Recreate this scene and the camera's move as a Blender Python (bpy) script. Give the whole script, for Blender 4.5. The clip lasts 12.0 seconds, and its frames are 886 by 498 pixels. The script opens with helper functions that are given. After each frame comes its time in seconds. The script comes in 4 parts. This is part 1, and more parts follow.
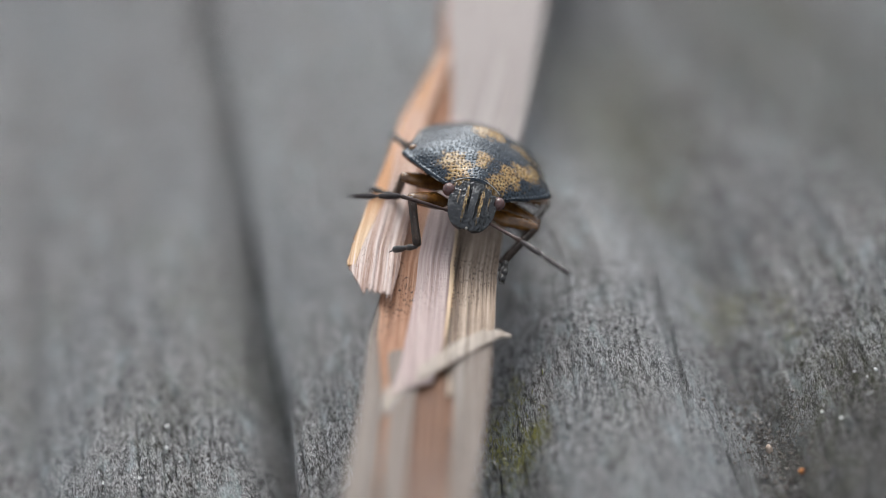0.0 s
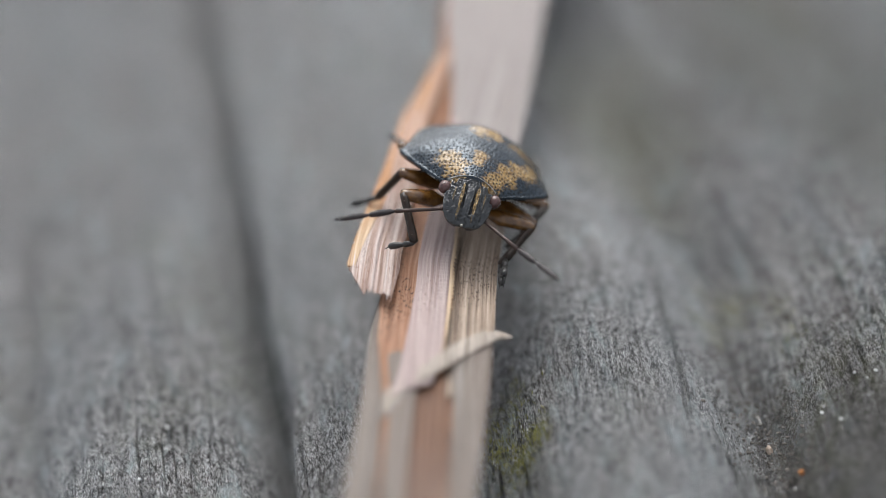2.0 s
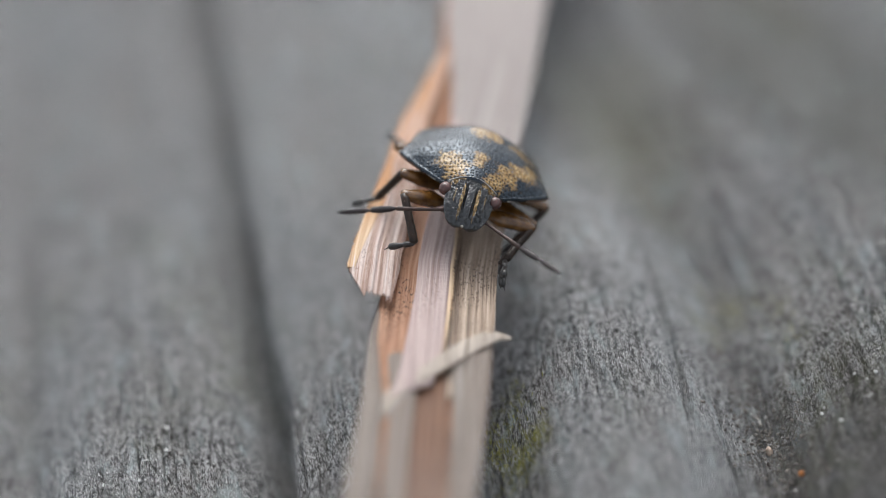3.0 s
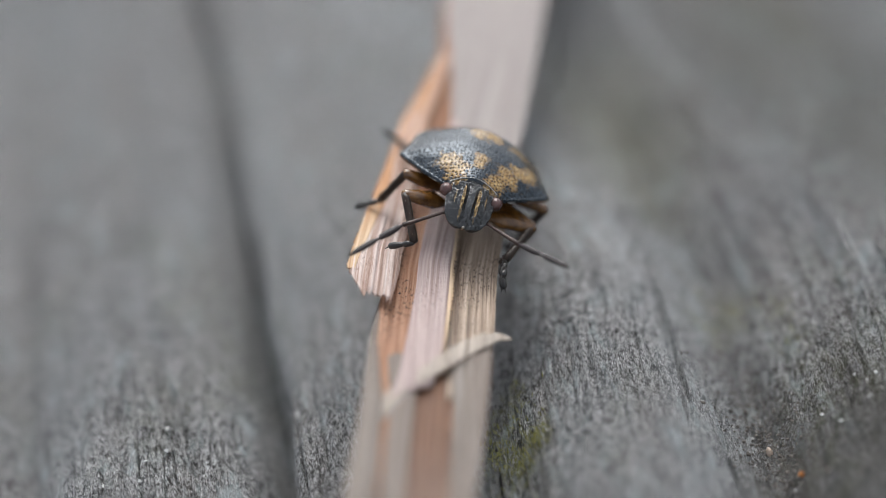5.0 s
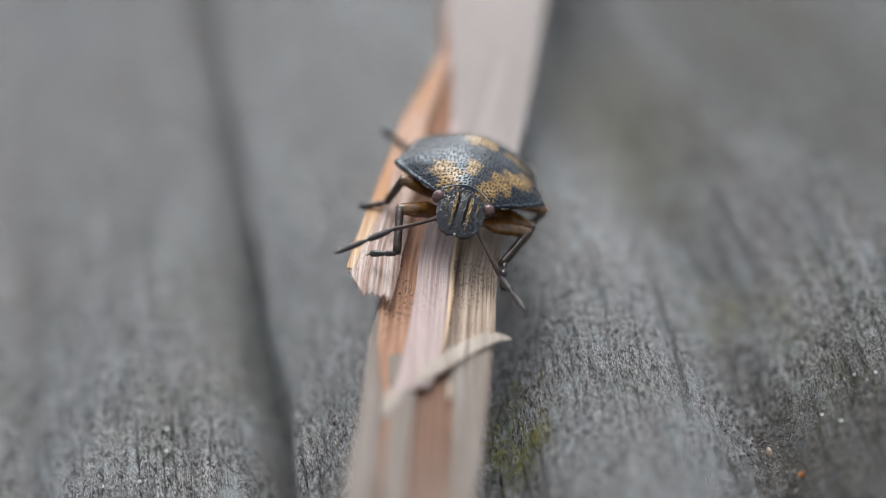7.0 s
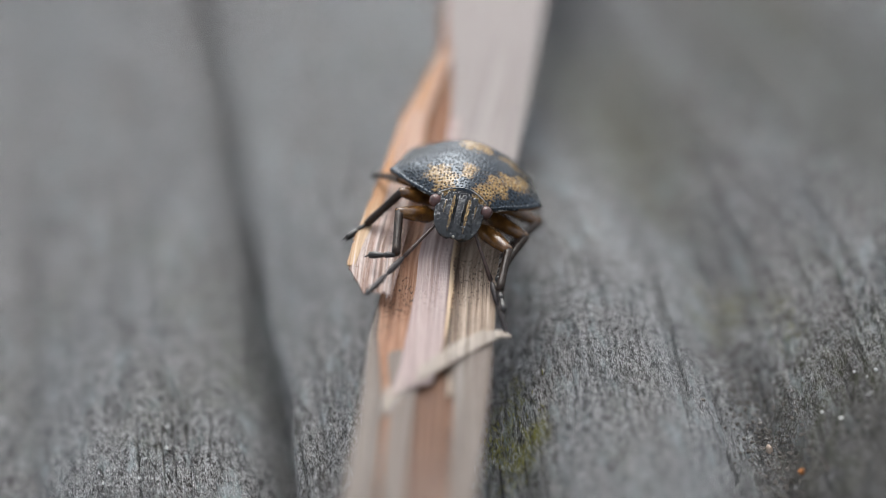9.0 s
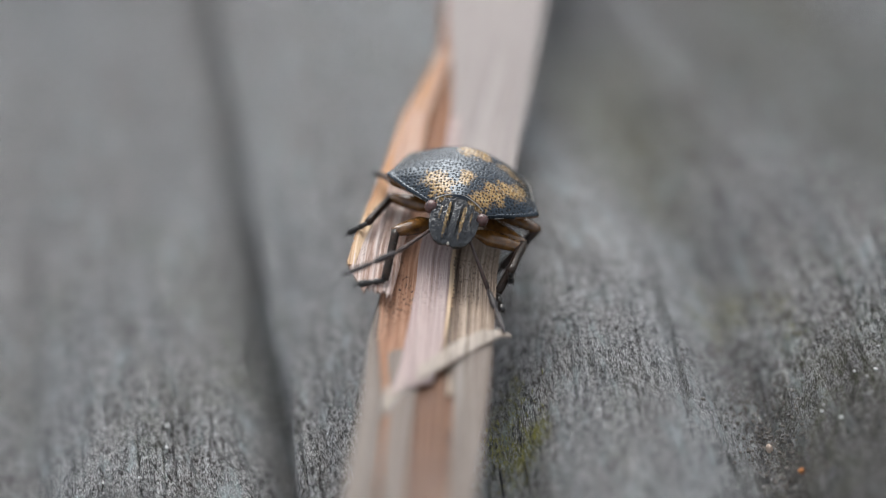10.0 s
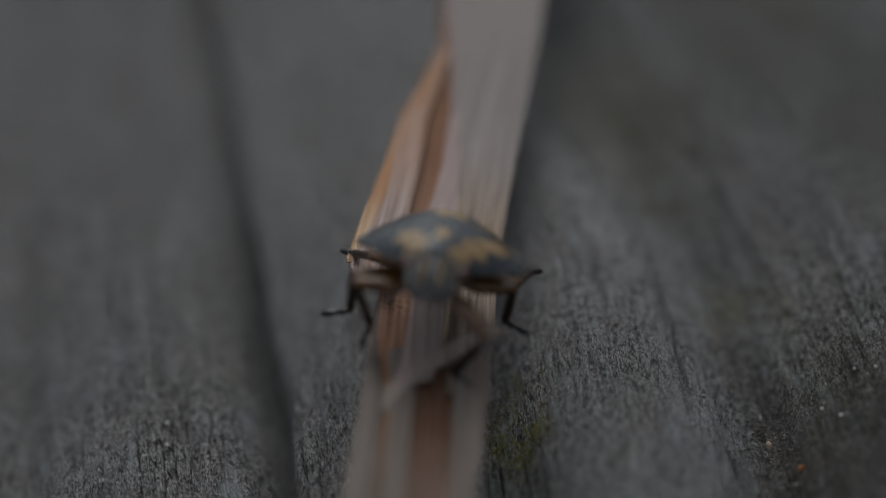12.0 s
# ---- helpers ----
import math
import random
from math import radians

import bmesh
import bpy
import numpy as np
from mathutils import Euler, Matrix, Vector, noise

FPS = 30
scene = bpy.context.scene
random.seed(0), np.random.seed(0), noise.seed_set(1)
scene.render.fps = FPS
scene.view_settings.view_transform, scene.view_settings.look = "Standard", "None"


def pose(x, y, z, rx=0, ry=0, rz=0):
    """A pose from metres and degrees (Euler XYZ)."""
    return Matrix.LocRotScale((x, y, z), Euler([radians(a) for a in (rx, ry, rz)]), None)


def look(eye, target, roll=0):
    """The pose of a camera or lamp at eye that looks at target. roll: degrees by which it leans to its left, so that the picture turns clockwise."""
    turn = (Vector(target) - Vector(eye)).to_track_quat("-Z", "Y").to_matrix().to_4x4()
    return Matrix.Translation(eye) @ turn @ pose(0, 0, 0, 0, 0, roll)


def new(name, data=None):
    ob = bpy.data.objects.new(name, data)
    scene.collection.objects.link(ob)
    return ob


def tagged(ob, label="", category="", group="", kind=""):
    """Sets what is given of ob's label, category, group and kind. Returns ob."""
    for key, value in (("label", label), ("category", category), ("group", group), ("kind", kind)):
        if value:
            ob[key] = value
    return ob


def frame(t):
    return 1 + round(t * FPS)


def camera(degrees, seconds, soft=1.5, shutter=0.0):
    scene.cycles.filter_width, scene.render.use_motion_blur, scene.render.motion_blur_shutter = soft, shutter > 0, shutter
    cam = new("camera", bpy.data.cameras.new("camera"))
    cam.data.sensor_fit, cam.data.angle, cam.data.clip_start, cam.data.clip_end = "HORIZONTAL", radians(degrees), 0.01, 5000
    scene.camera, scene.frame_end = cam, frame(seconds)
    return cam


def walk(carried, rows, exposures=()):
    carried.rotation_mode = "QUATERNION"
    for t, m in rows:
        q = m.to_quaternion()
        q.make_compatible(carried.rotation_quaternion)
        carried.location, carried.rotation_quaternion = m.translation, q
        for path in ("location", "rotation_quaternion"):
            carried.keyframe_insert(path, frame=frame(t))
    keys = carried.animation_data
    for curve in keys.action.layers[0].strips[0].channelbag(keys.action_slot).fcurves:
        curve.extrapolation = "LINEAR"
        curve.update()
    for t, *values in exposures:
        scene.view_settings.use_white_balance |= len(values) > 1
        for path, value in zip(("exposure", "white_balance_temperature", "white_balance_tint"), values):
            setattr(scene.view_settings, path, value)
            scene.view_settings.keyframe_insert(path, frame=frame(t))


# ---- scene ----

# ================= camera =================
MM = 0.001
cam = camera(26.0, 12.0, soft=0.8)
cam.data.dof.use_dof = True
cam.data.dof.focus_distance = 0.0888
cam.data.dof.aperture_fstop = 13.5
EYE = Vector((-4.641, -72.262, 53.957)) * MM
CAM_AXES = Matrix(((0.974847, 0.211931, -0.068979), (-0.170122, 0.507631, -0.844612), (-0.143983, 0.835102, 0.530917)))
STAND = Matrix.Translation(EYE) @ CAM_AXES.to_4x4()
# the tripod head sags and rises by less than a tenth of a degree
SAG = [(0.0, 0.0), (1.0, 0.01), (2.0, 0.034), (3.0, 0.067), (4.0, 0.08), (5.0, 0.088), (6.0, 0.094), (7.0, 0.094), (8.0, 0.05), (9.0, 0.008), (9.5, -0.02), (10.5, -0.005), (11.0, -0.055), (11.5, -0.068), (12.0, -0.088)]
walk(cam, [(t, STAND @ pose(0, 0, 0, a)) for t, a in SAG],
     exposures=[(0.0, 0.87), (11.3, 0.82), (11.5, 0.58), (11.7, 0.15), (11.85, -0.33), (12.0, -0.85)])

# ================= light: bright overcast sky =================
SUN_UP, SUN_TURN = 56.0, 14.0
world = bpy.data.worlds.new("overcast_sky")
world.use_nodes = True
scene.world = world
wn = world.node_tree.nodes
sky = wn.new("ShaderNodeTexSky")
sky.sky_type = "NISHITA"
sky.sun_disc = False
sky.sun_elevation = radians(SUN_UP)
sky.sun_rotation = radians(SUN_TURN)
sky.air_density, sky.dust_density, sky.ozone_density = 1.0, 4.0, 1.0
wn["Background"].inputs["Strength"].default_value = 0.15
grey = wn.new("ShaderNodeHueSaturation")
grey.inputs["Saturation"].default_value = 0.3
world.node_tree.links.new(sky.outputs[0], grey.inputs["Color"])
world.node_tree.links.new(grey.outputs[0], wn["Background"].inputs["Color"])
sun = new("sun", bpy.data.lights.new("sun", "SUN"))
sun.data.energy, sun.data.angle, sun.data.color = 0.9, radians(42), (1.0, 0.99, 0.97)
sun.matrix_world = look((math.sin(radians(SUN_TURN)) * math.cos(radians(SUN_UP)), math.cos(radians(SUN_TURN)) * math.cos(radians(SUN_UP)), math.sin(radians(SUN_UP))), (0, 0, 0))


# ================= materials =================
class Mat:
    """A node material with short helpers."""

    def __init__(self, name, rough=0.6, spec=0.4):
        self.m = bpy.data.materials.new(name)
        self.m.use_nodes = True
        self.t = self.m.node_tree
        self.b = self.t.nodes["Principled BSDF"]
        self.b.inputs["Roughness"].default_value = rough
        self.b.inputs["Specular IOR Level"].default_value = spec

    def n(self, kind, **values):
        node = self.t.nodes.new("ShaderNode" + kind)
        for k, v in values.items():
            node.inputs[k].default_value = v
        return node

    def link(self, a, b):
        self.t.links.new(a, b)

    def coords(self, scale, uv=False, turn=(0, 0, 0)):
        """Object or UV coordinates times scale (per metre, or per millimetre for UV)."""
        c = self.t.nodes.new("ShaderNodeTexCoord")
        mp = self.n("Mapping")
        mp.inputs["Scale"].default_value = scale
        mp.inputs["Rotation"].default_value = turn
        self.link(c.outputs["UV" if uv else "Object"], mp.inputs["Vector"])
        return mp.outputs[0]

    def noise(self, at, scale=1.0, detail=4.0, rough=0.55, warp=0.0):
        x = self.n("TexNoise", Scale=scale, Detail=detail, Roughness=rough, Distortion=warp)
        self.link(at, x.inputs["Vector"])
        return x.outputs["Fac"]

    def cells(self, at, scale=1.0, feature="F1", rand=1.0):
        x = self.n("TexVoronoi", Scale=scale, Randomness=rand)
        x.feature = feature
        self.link(at, x.inputs["Vector"])
        return x.outputs["Distance"]

    def ramp(self, fac, *stops):
        x = self.n("ValToRGB")
        el = x.color_ramp.elements
        while len(el) < len(stops):
            el.new(0.5)
        for e, (p, c) in zip(el, stops):
            e.position = p
            e.color = (*c, 1) if len(c) == 3 else c
        self.link(fac, x.inputs["Fac"])
        return x.outputs["Color"]

    def step(self, fac, lo, hi, a=0.0, b=1.0):
        x = self.n("MapRange")
        for k, v in zip(("From Min", "From Max", "To Min", "To Max"), (lo, hi, a, b)):
            x.inputs[k].default_value = v
        self.link(fac, x.inputs["Value"])
        return x.outputs[0]

    def maths(self, op, a, b=None):
        x = self.n("Math")
        x.operation = op
        for i, v in enumerate((a, b)):
            if v is None:
                continue
            if isinstance(v, (int, float)):
                x.inputs[i].default_value = v
            else:
                self.link(v, x.inputs[i])
        return x.outputs[0]

    def mix(self, fac, a, b, mode="MIX"):
        x = self.t.nodes.new("ShaderNodeMix")
        x.data_type, x.blend_type = "RGBA", mode
        for sock, v in ((x.inputs[0], fac), (x.inputs[6], a), (x.inputs[7], b)):
            if isinstance(v, (int, float)):
                sock.default_value = v
            elif isinstance(v, tuple):
                sock.default_value = (*v, 1)
            else:
                self.link(v, sock)
        return x.outputs[2]

    def color(self, c):
        if isinstance(c, tuple):
            self.b.inputs["Base Color"].default_value = (*c, 1)
        else:
            self.link(c, self.b.inputs["Base Color"])
        return self

    def roughness(self, fac):
        self.link(fac, self.b.inputs["Roughness"])
        return self

    def bump(self, height, metres, strength=1.0):
        x = self.n("Bump", Strength=strength, Distance=metres)
        self.link(height, x.inputs["Height"])
        if self.b.inputs["Normal"].is_linked:
            self.link(self.b.inputs["Normal"].links[0].from_socket, x.inputs["Normal"])
        self.link(x.outputs[0], self.b.inputs["Normal"])
        return self


def wood_material():
    k = Mat("weathered_wood", 0.85, 0.05)
    fibre = k.noise(k.coords((4.5, 0.16, 1), uv=True), 1.0, 5, 0.65)
    thin = k.noise(k.coords((12, 0.5, 1), uv=True), 1.0, 4, 0.6)
    grit = k.noise(k.coords((8.5, 3.0, 1), uv=True), 1.0, 6, 0.85)
    broad = k.noise(k.coords((0.13, 0.03, 1), uv=True), 1.0, 4)
    c = k.ramp(fibre, (0.30, (0.04, 0.039, 0.038)), (0.45, (0.125, 0.125, 0.125)), (0.58, (0.235, 0.238, 0.242)), (0.75, (0.40, 0.41, 0.42)))
    c = k.mix(k.step(thin, 0.46, 0.66, 0.0, 0.7), c, (0.40, 0.41, 0.425))
    c = k.mix(k.step(thin, 0.46, 0.34, 0.0, 0.85), c, (0.035, 0.033, 0.032))
    c = k.mix(k.step(grit, 0.53, 0.58, 0.0, 0.92), c, (0.016, 0.015, 0.014))
    c = k.mix(k.step(grit, 0.47, 0.41, 0.0, 0.8), c, (0.56, 0.57, 0.58))
    streak = k.noise(k.coords((1.3, 0.03, 1), uv=True), 1.0, 4, 0.6)
    c = k.mix(k.step(streak, 0.50, 0.66, 0.0, 0.35), c, (0.34, 0.35, 0.365))
    c = k.mix(k.step(streak, 0.46, 0.30, 0.0, 0.4), c, (0.075, 0.073, 0.072))
    tiny = k.noise(k.coords((19.0, 5.0, 1), uv=True), 1.0, 5, 0.88)
    c = k.mix(k.step(tiny, 0.53, 0.57, 0.0, 0.95), c, (0.010, 0.009, 0.008))
    c = k.mix(k.step(tiny, 0.465, 0.42, 0.0, 0.9), c, (0.68, 0.70, 0.72))
    fleck = k.noise(k.coords((4.8, 1.7, 1), uv=True), 1.0, 4, 0.75)
    c = k.mix(k.step(fleck, 0.54, 0.59, 0.0, 0.85), c, (0.018, 0.016, 0.015))
    c = k.mix(k.step(fleck, 0.44, 0.38, 0.0, 0.6), c, (0.50, 0.52, 0.54))
    # thin bluish lichen film in flecks
    film = k.maths("MULTIPLY", k.step(k.noise(k.coords((1.1, 0.35, 1), uv=True), 1.0, 4, 0.7), 0.52, 0.66), k.step(k.noise(k.coords((0.25, 0.1, 1), uv=True), 1.0, 3), 0.40, 0.58, 0.0, 0.7))
    c = k.mix(film, c, (0.36, 0.43, 0.45))
    # dark open checks along the grain
    check = k.noise(k.coords((2.8, 0.22, 1), uv=True), 1.0, 5, 0.7, 0.4)
    c = k.mix(k.step(check, 0.57, 0.66, 0.0, 0.6), c, (0.02, 0.018, 0.017))
    dirt = k.noise(k.coords((1.6, 0.8, 1), uv=True), 1.0, 5, 0.7)
    c = k.mix(k.step(dirt, 0.57, 0.69, 0.0, 0.5), c, (0.06, 0.05, 0.042))
    warm = k.noise(k.coords((0.3, 0.09, 1), uv=True), 1.0, 3)
    c = k.mix(k.step(warm, 0.5, 0.75, 0.0, 0.3), c, (0.17, 0.15, 0.135))
    c = k.mix(k.step(broad, 0.42, 0.68, 0.0, 0.35), c, (0.24, 0.265, 0.285))
    # pale bands along the ridges: light put into the colour beside the blade
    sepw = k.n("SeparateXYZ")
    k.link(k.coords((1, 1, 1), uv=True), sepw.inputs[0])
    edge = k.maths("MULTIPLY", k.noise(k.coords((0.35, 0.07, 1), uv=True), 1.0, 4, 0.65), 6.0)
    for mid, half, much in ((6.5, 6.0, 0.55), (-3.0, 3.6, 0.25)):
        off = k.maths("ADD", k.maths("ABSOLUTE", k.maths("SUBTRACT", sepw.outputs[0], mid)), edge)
        lightened = k.maths("MULTIPLY", k.step(off, half + 4.5, half, 0.0, much), k.step(k.maths("ADD", sepw.outputs[1], edge), 4.0, 12.0))
        c = k.mix(lightened, c, (1.55, 1.57, 1.58), "MULTIPLY")
    # algae bloom, in patches of their own
    algae = k.noise(k.coords((0.085, 0.04, 1), uv=True), 1.0, 3, 0.6)
    speck = k.noise(k.coords((1.5, 0.9, 1), uv=True), 1.0, 4, 0.7)
    c = k.mix(k.maths("MULTIPLY", k.step(algae, 0.56, 0.70), k.step(speck, 0.42, 0.62, 0.0, 0.45)), c, (0.10, 0.115, 0.04))
    # a broad ragged patch: dirt, with the near corner's shade in its colour
    at = k.coords((1, 1, 1), uv=True)
    far = k.n("VectorMath")
    far.operation = "DISTANCE"
    sc = k.n("VectorMath")
    sc.operation = "MULTIPLY"
    sc.inputs[1].default_value = (1.0, 0.6, 0.0)
    k.link(at, sc.inputs[0])
    k.link(sc.outputs[0], far.inputs[0])
    far.inputs[1].default_value = (18.0, -6.5, 0.0)
    rag = k.noise(k.coords((0.5, 0.22, 1), uv=True), 1.0, 5, 0.65)
    dirt_shade = k.step(k.maths("ADD", far.outputs["Value"], k.maths("MULTIPLY", rag, 6.0)), 11.0, 6.0, 0.0, 0.65)
    c = k.mix(dirt_shade, c, (0.06, 0.058, 0.056))
    # a thin green bloom further along the same groove
    sc2, far2 = k.n("VectorMath"), k.n("VectorMath")
    sc2.operation, far2.operation = "MULTIPLY", "DISTANCE"
    sc2.inputs[1].default_value = (1.0, 0.35, 0.0)
    k.link(at, sc2.inputs[0])
    k.link(sc2.outputs[0], far2.inputs[0])
    far2.inputs[1].default_value = (14.5, 9.0, 0.0)
    c = k.mix(k.step(k.maths("ADD", far2.outputs["Value"], k.maths("MULTIPLY", rag, 5.0)), 7.5, 3.5, 0.0, 0.32), c, (0.16, 0.165, 0.10))
    # a broad green-black patch
    sc3, far3 = k.n("VectorMath"), k.n("VectorMath")
    sc3.operation, far3.operation = "MULTIPLY", "DISTANCE"
    sc3.inputs[1].default_value = (1.0, 0.4, 0.0)
    k.link(at, sc3.inputs[0])
    k.link(sc3.outputs[0], far3.inputs[0])
    far3.inputs[1].default_value = (26.0, 11.0, 0.0)
    c = k.mix(k.step(k.maths("ADD", far3.outputs["Value"], k.maths("MULTIPLY", rag, 6.0)), 12.5, 6.5, 0.0, 0.42), c, (0.10, 0.10, 0.085))
    c = k.mix(1.0, c, (1.72, 1.70, 1.67), "MULTIPLY")
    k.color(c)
    k.roughness(k.step(thin, 0.3, 0.7, 0.5, 0.9))
    k.bump(k.step(check, 0.66, 0.52), 0.00025, 0.9)
    k.bump(fibre, 0.00016, 0.9)
    k.bump(grit, 0.00034, 1.0)
    k.bump(fleck, 0.00030, 1.0)
    k.bump(tiny, 0.00020, 1.0)
    k.bump(thin, 0.00006, 0.9)
    return k.m


def blade_material(name, light, mid, dark, tint, specks=0.5, turn=None):
    k = Mat(name, 0.55, 0.4)
    wide = k.noise(k.coords((2.2, 0.05, 1), uv=True), 1.0, 3, 0.5)
    vein = k.noise(k.coords((7.5, 0.06, 1), uv=True), 1.0, 4, 0.6)
    thin = k.noise(k.coords((26, 0.35, 1), uv=True), 1.0, 3, 0.6)
    spot = k.noise(k.coords((11, 4.5, 1), uv=True), 1.0, 4, 0.75)
    blotch = k.noise(k.coords((0.7, 0.22, 1), uv=True), 1.0, 4, 0.6)
    c = k.ramp(vein, (0.30, dark), (0.47, mid), (0.66, light))
    c = k.mix(k.step(wide, 0.4, 0.66, 0.0, 0.65), c, tint)
    c = k.mix(k.step(thin, 0.5, 0.75, 0.0, 0.45), c, light)
    c = k.mix(k.step(thin, 0.44, 0.28, 0.0, 0.5), c, dark)
    dots = k.maths("MULTIPLY", k.step(spot, 0.54, 0.60, 0.0, specks), k.step(blotch, 0.42, 0.58))
    if turn:
        # the blade turns to another tone further along
        s0, s1, light2, mid2, dark2 = turn
        sep = k.n("SeparateXYZ")
        k.link(k.coords((1, 1, 1), uv=True), sep.inputs[0])
        along = k.step(k.maths("ADD", sep.outputs[1], k.maths("MULTIPLY", vein, 8.0)), s0 + 4, s1 + 4)
        d = k.ramp(vein, (0.30, dark2), (0.47, mid2), (0.66, light2))
        d = k.mix(k.step(thin, 0.5, 0.75, 0.0, 0.5), d, light2)
        d = k.mix(k.step(thin, 0.46, 0.32, 0.0, 0.7), d, dark2)
        c = k.mix(along, c, d)
        dots = k.maths("MULTIPLY", dots, k.step(along, 0.0, 1.0, 0.4, 1.4))
    c = k.mix(dots, c, (0.045, 0.03, 0.022))
    c = k.mix(1.0, c, (0.91, 0.90, 0.89), "MULTIPLY")
    k.color(c)
    # thin dry tissue lets light through
    glow = k.n("BsdfTranslucent")
    k.link(c, glow.inputs["Color"])
    both = k.n("MixShader")
    both.inputs[0].default_value = 0.35
    k.link(k.b.outputs[0], both.inputs[1])
    k.link(glow.outputs[0], both.inputs[2])
    k.link(both.outputs[0], k.t.nodes["Material Output"].inputs["Surface"])
    k.bump(vein, 0.00006, 0.7)
    k.bump(thin, 0.00003, 0.8)
    return k.m


def shell_material(name, head=False):
    """Punctured blue-black cuticle with ochre blotches; object coordinates in metres."""
    k = Mat(name, 0.25, 0.55)
    co = k.coords((1000, 1000, 1000))
    sep = k.n("SeparateXYZ")
    k.link(co, sep.inputs[0])
    ax, y = k.maths("ABSOLUTE", sep.outputs[0]), sep.outputs[1]
    wob = k.noise(co, 2.0, 6, 0.72)
    fine = k.noise(co, 9.0, 3, 0.6)

    def patch(px, py, rx, ry, much, both=True):
        dx = k.maths("DIVIDE", k.maths("SUBTRACT", ax if both else sep.outputs[0], px), rx)
        dy = k.maths("DIVIDE", k.maths("SUBTRACT", y, py), ry)
        d = k.maths("SQRT", k.maths("ADD", k.maths("MULTIPLY", dx, dx), k.maths("MULTIPLY", dy, dy)))
        d = k.maths("ADD", d, k.maths("MULTIPLY", k.maths("SUBTRACT", wob, 0.5), 3.6))
        d = k.maths("ADD", d, k.maths("MULTIPLY", k.maths("SUBTRACT", fine, 0.5), 1.6))
        return k.step(d, 1.15, 0.75, 0.0, much)

    m = None
    for spot in HEAD_SPOTS if head else SHELL_SPOTS:
        p = patch(*spot)
        m = p if m is None else k.maths("MAXIMUM", m, p)
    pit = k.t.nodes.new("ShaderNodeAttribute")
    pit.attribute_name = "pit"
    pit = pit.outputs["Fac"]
    ochre = k.ramp(fine, (0.28, (0.12, 0.055, 0.012)), (0.5, (0.32, 0.19, 0.055)), (0.72, (0.52, 0.37, 0.15)))
    dark = k.ramp(wob, (0.3, (0.003, 0.003, 0.003)), (0.6, (0.007, 0.007, 0.007)), (0.8, (0.04, 0.03, 0.02))) if head else \
        k.ramp(wob, (0.3, (0.003, 0.005, 0.007)), (0.55, (0.006, 0.010, 0.015)), (0.8, (0.012, 0.019, 0.028)))
    c = k.mix(m, dark, ochre)
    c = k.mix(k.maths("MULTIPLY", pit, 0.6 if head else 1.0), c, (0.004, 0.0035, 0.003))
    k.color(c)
    # reflection weakened in the punctures, so the shade inside them is painted in
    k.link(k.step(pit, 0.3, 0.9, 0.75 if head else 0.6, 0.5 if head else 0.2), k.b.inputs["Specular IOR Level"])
    # the sky's blue sheen, put into the tint of the reflection
    k.b.inputs["Specular Tint"].default_value = (0.9, 0.95, 1.0, 1) if head else (0.72, 0.86, 1.0, 1)
    k.b.inputs["Coat Weight"].default_value = 0.25 if head else 0.1
    k.b.inputs["Coat Roughness"].default_value = 0.12 if head else 0.3
    k.roughness(k.step(fine, 0.3, 0.7, 0.08, 0.18) if head else k.step(fine, 0.3, 0.7, 0.20, 0.32))
    k.bump(k.noise(co, 16.0, 3, 0.6), 0.00004 if head else 0.00001, 0.6)
    return k.m


# ochre blotches on the cuticle: off the middle line, along, two half sizes, strength; millimetres
# some blotches are right-sided only: sheen hiding the left is put into the pattern
SHELL_SPOTS = [(0.98, -3.0, 0.50, 0.46, 0.95), (1.4, -2.4, 0.62, 0.40, 0.95), (0.0, -2.25, 0.30, 0.46, 0.95), (2.05, -1.85, 0.60, 0.42, 0.95, False), (2.6, -1.3, 0.4, 0.5, 0.7, False),
               (0.35, -0.2, 0.5, 0.5, 0.9), (1.9, -0.3, 0.6, 0.3, 0.5, False)]
HEAD_SPOTS = [(0.36, -4.45, 0.07, 0.6, 0.85), (0.80, -3.45, 0.24, 0.3, 0.9), (0.72, -4.3, 0.05, 0.35, 0.4), (0.45, -3.4, 0.10, 0.25, 0.6)]


def limb_material(name, c0, c1, rough=0.3, spec=0.55):
    k = Mat(name, rough, spec)
    co = k.coords((1000, 1000, 1000))
    k.color(k.ramp(k.noise(co, 3.0, 4, 0.6), (0.3, c0), (0.7, c1)))
    k.bump(k.noise(k.coords((14000, 5000, 14000)), 1.0, 3), 0.00003, 0.6)
    return k.m


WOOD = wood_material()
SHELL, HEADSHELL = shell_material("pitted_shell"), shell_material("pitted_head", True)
MARGIN = limb_material("pale_margin", (0.20, 0.19, 0.17), (0.42, 0.40, 0.36), 0.35)
EYE_MAT = limb_material("dull_red_eye", (0.035, 0.015, 0.014), (0.10, 0.048, 0.044), 0.22, 0.5)
FEMUR = limb_material("amber_femur", (0.045, 0.017, 0.004), (0.15, 0.070, 0.016), 0.2, 0.65)
TIBIA = limb_material("dark_tibia", (0.007, 0.005, 0.004), (0.028, 0.016, 0.010), 0.3, 0.25)
TARSUS = limb_material("black_tarsus", (0.005, 0.005, 0.005), (0.014, 0.012, 0.011), 0.28)
FEELER = limb_material("brown_feeler", (0.018, 0.012, 0.011), (0.060, 0.034, 0.027), 0.4, 0.35)
FEELER_TIP = limb_material("dark_feeler", (0.012, 0.010, 0.011), (0.036, 0.029, 0.030), 0.42, 0.35)
BELLY = limb_material("belly", (0.06, 0.024, 0.007), (0.16, 0.075, 0.022), 0.32)
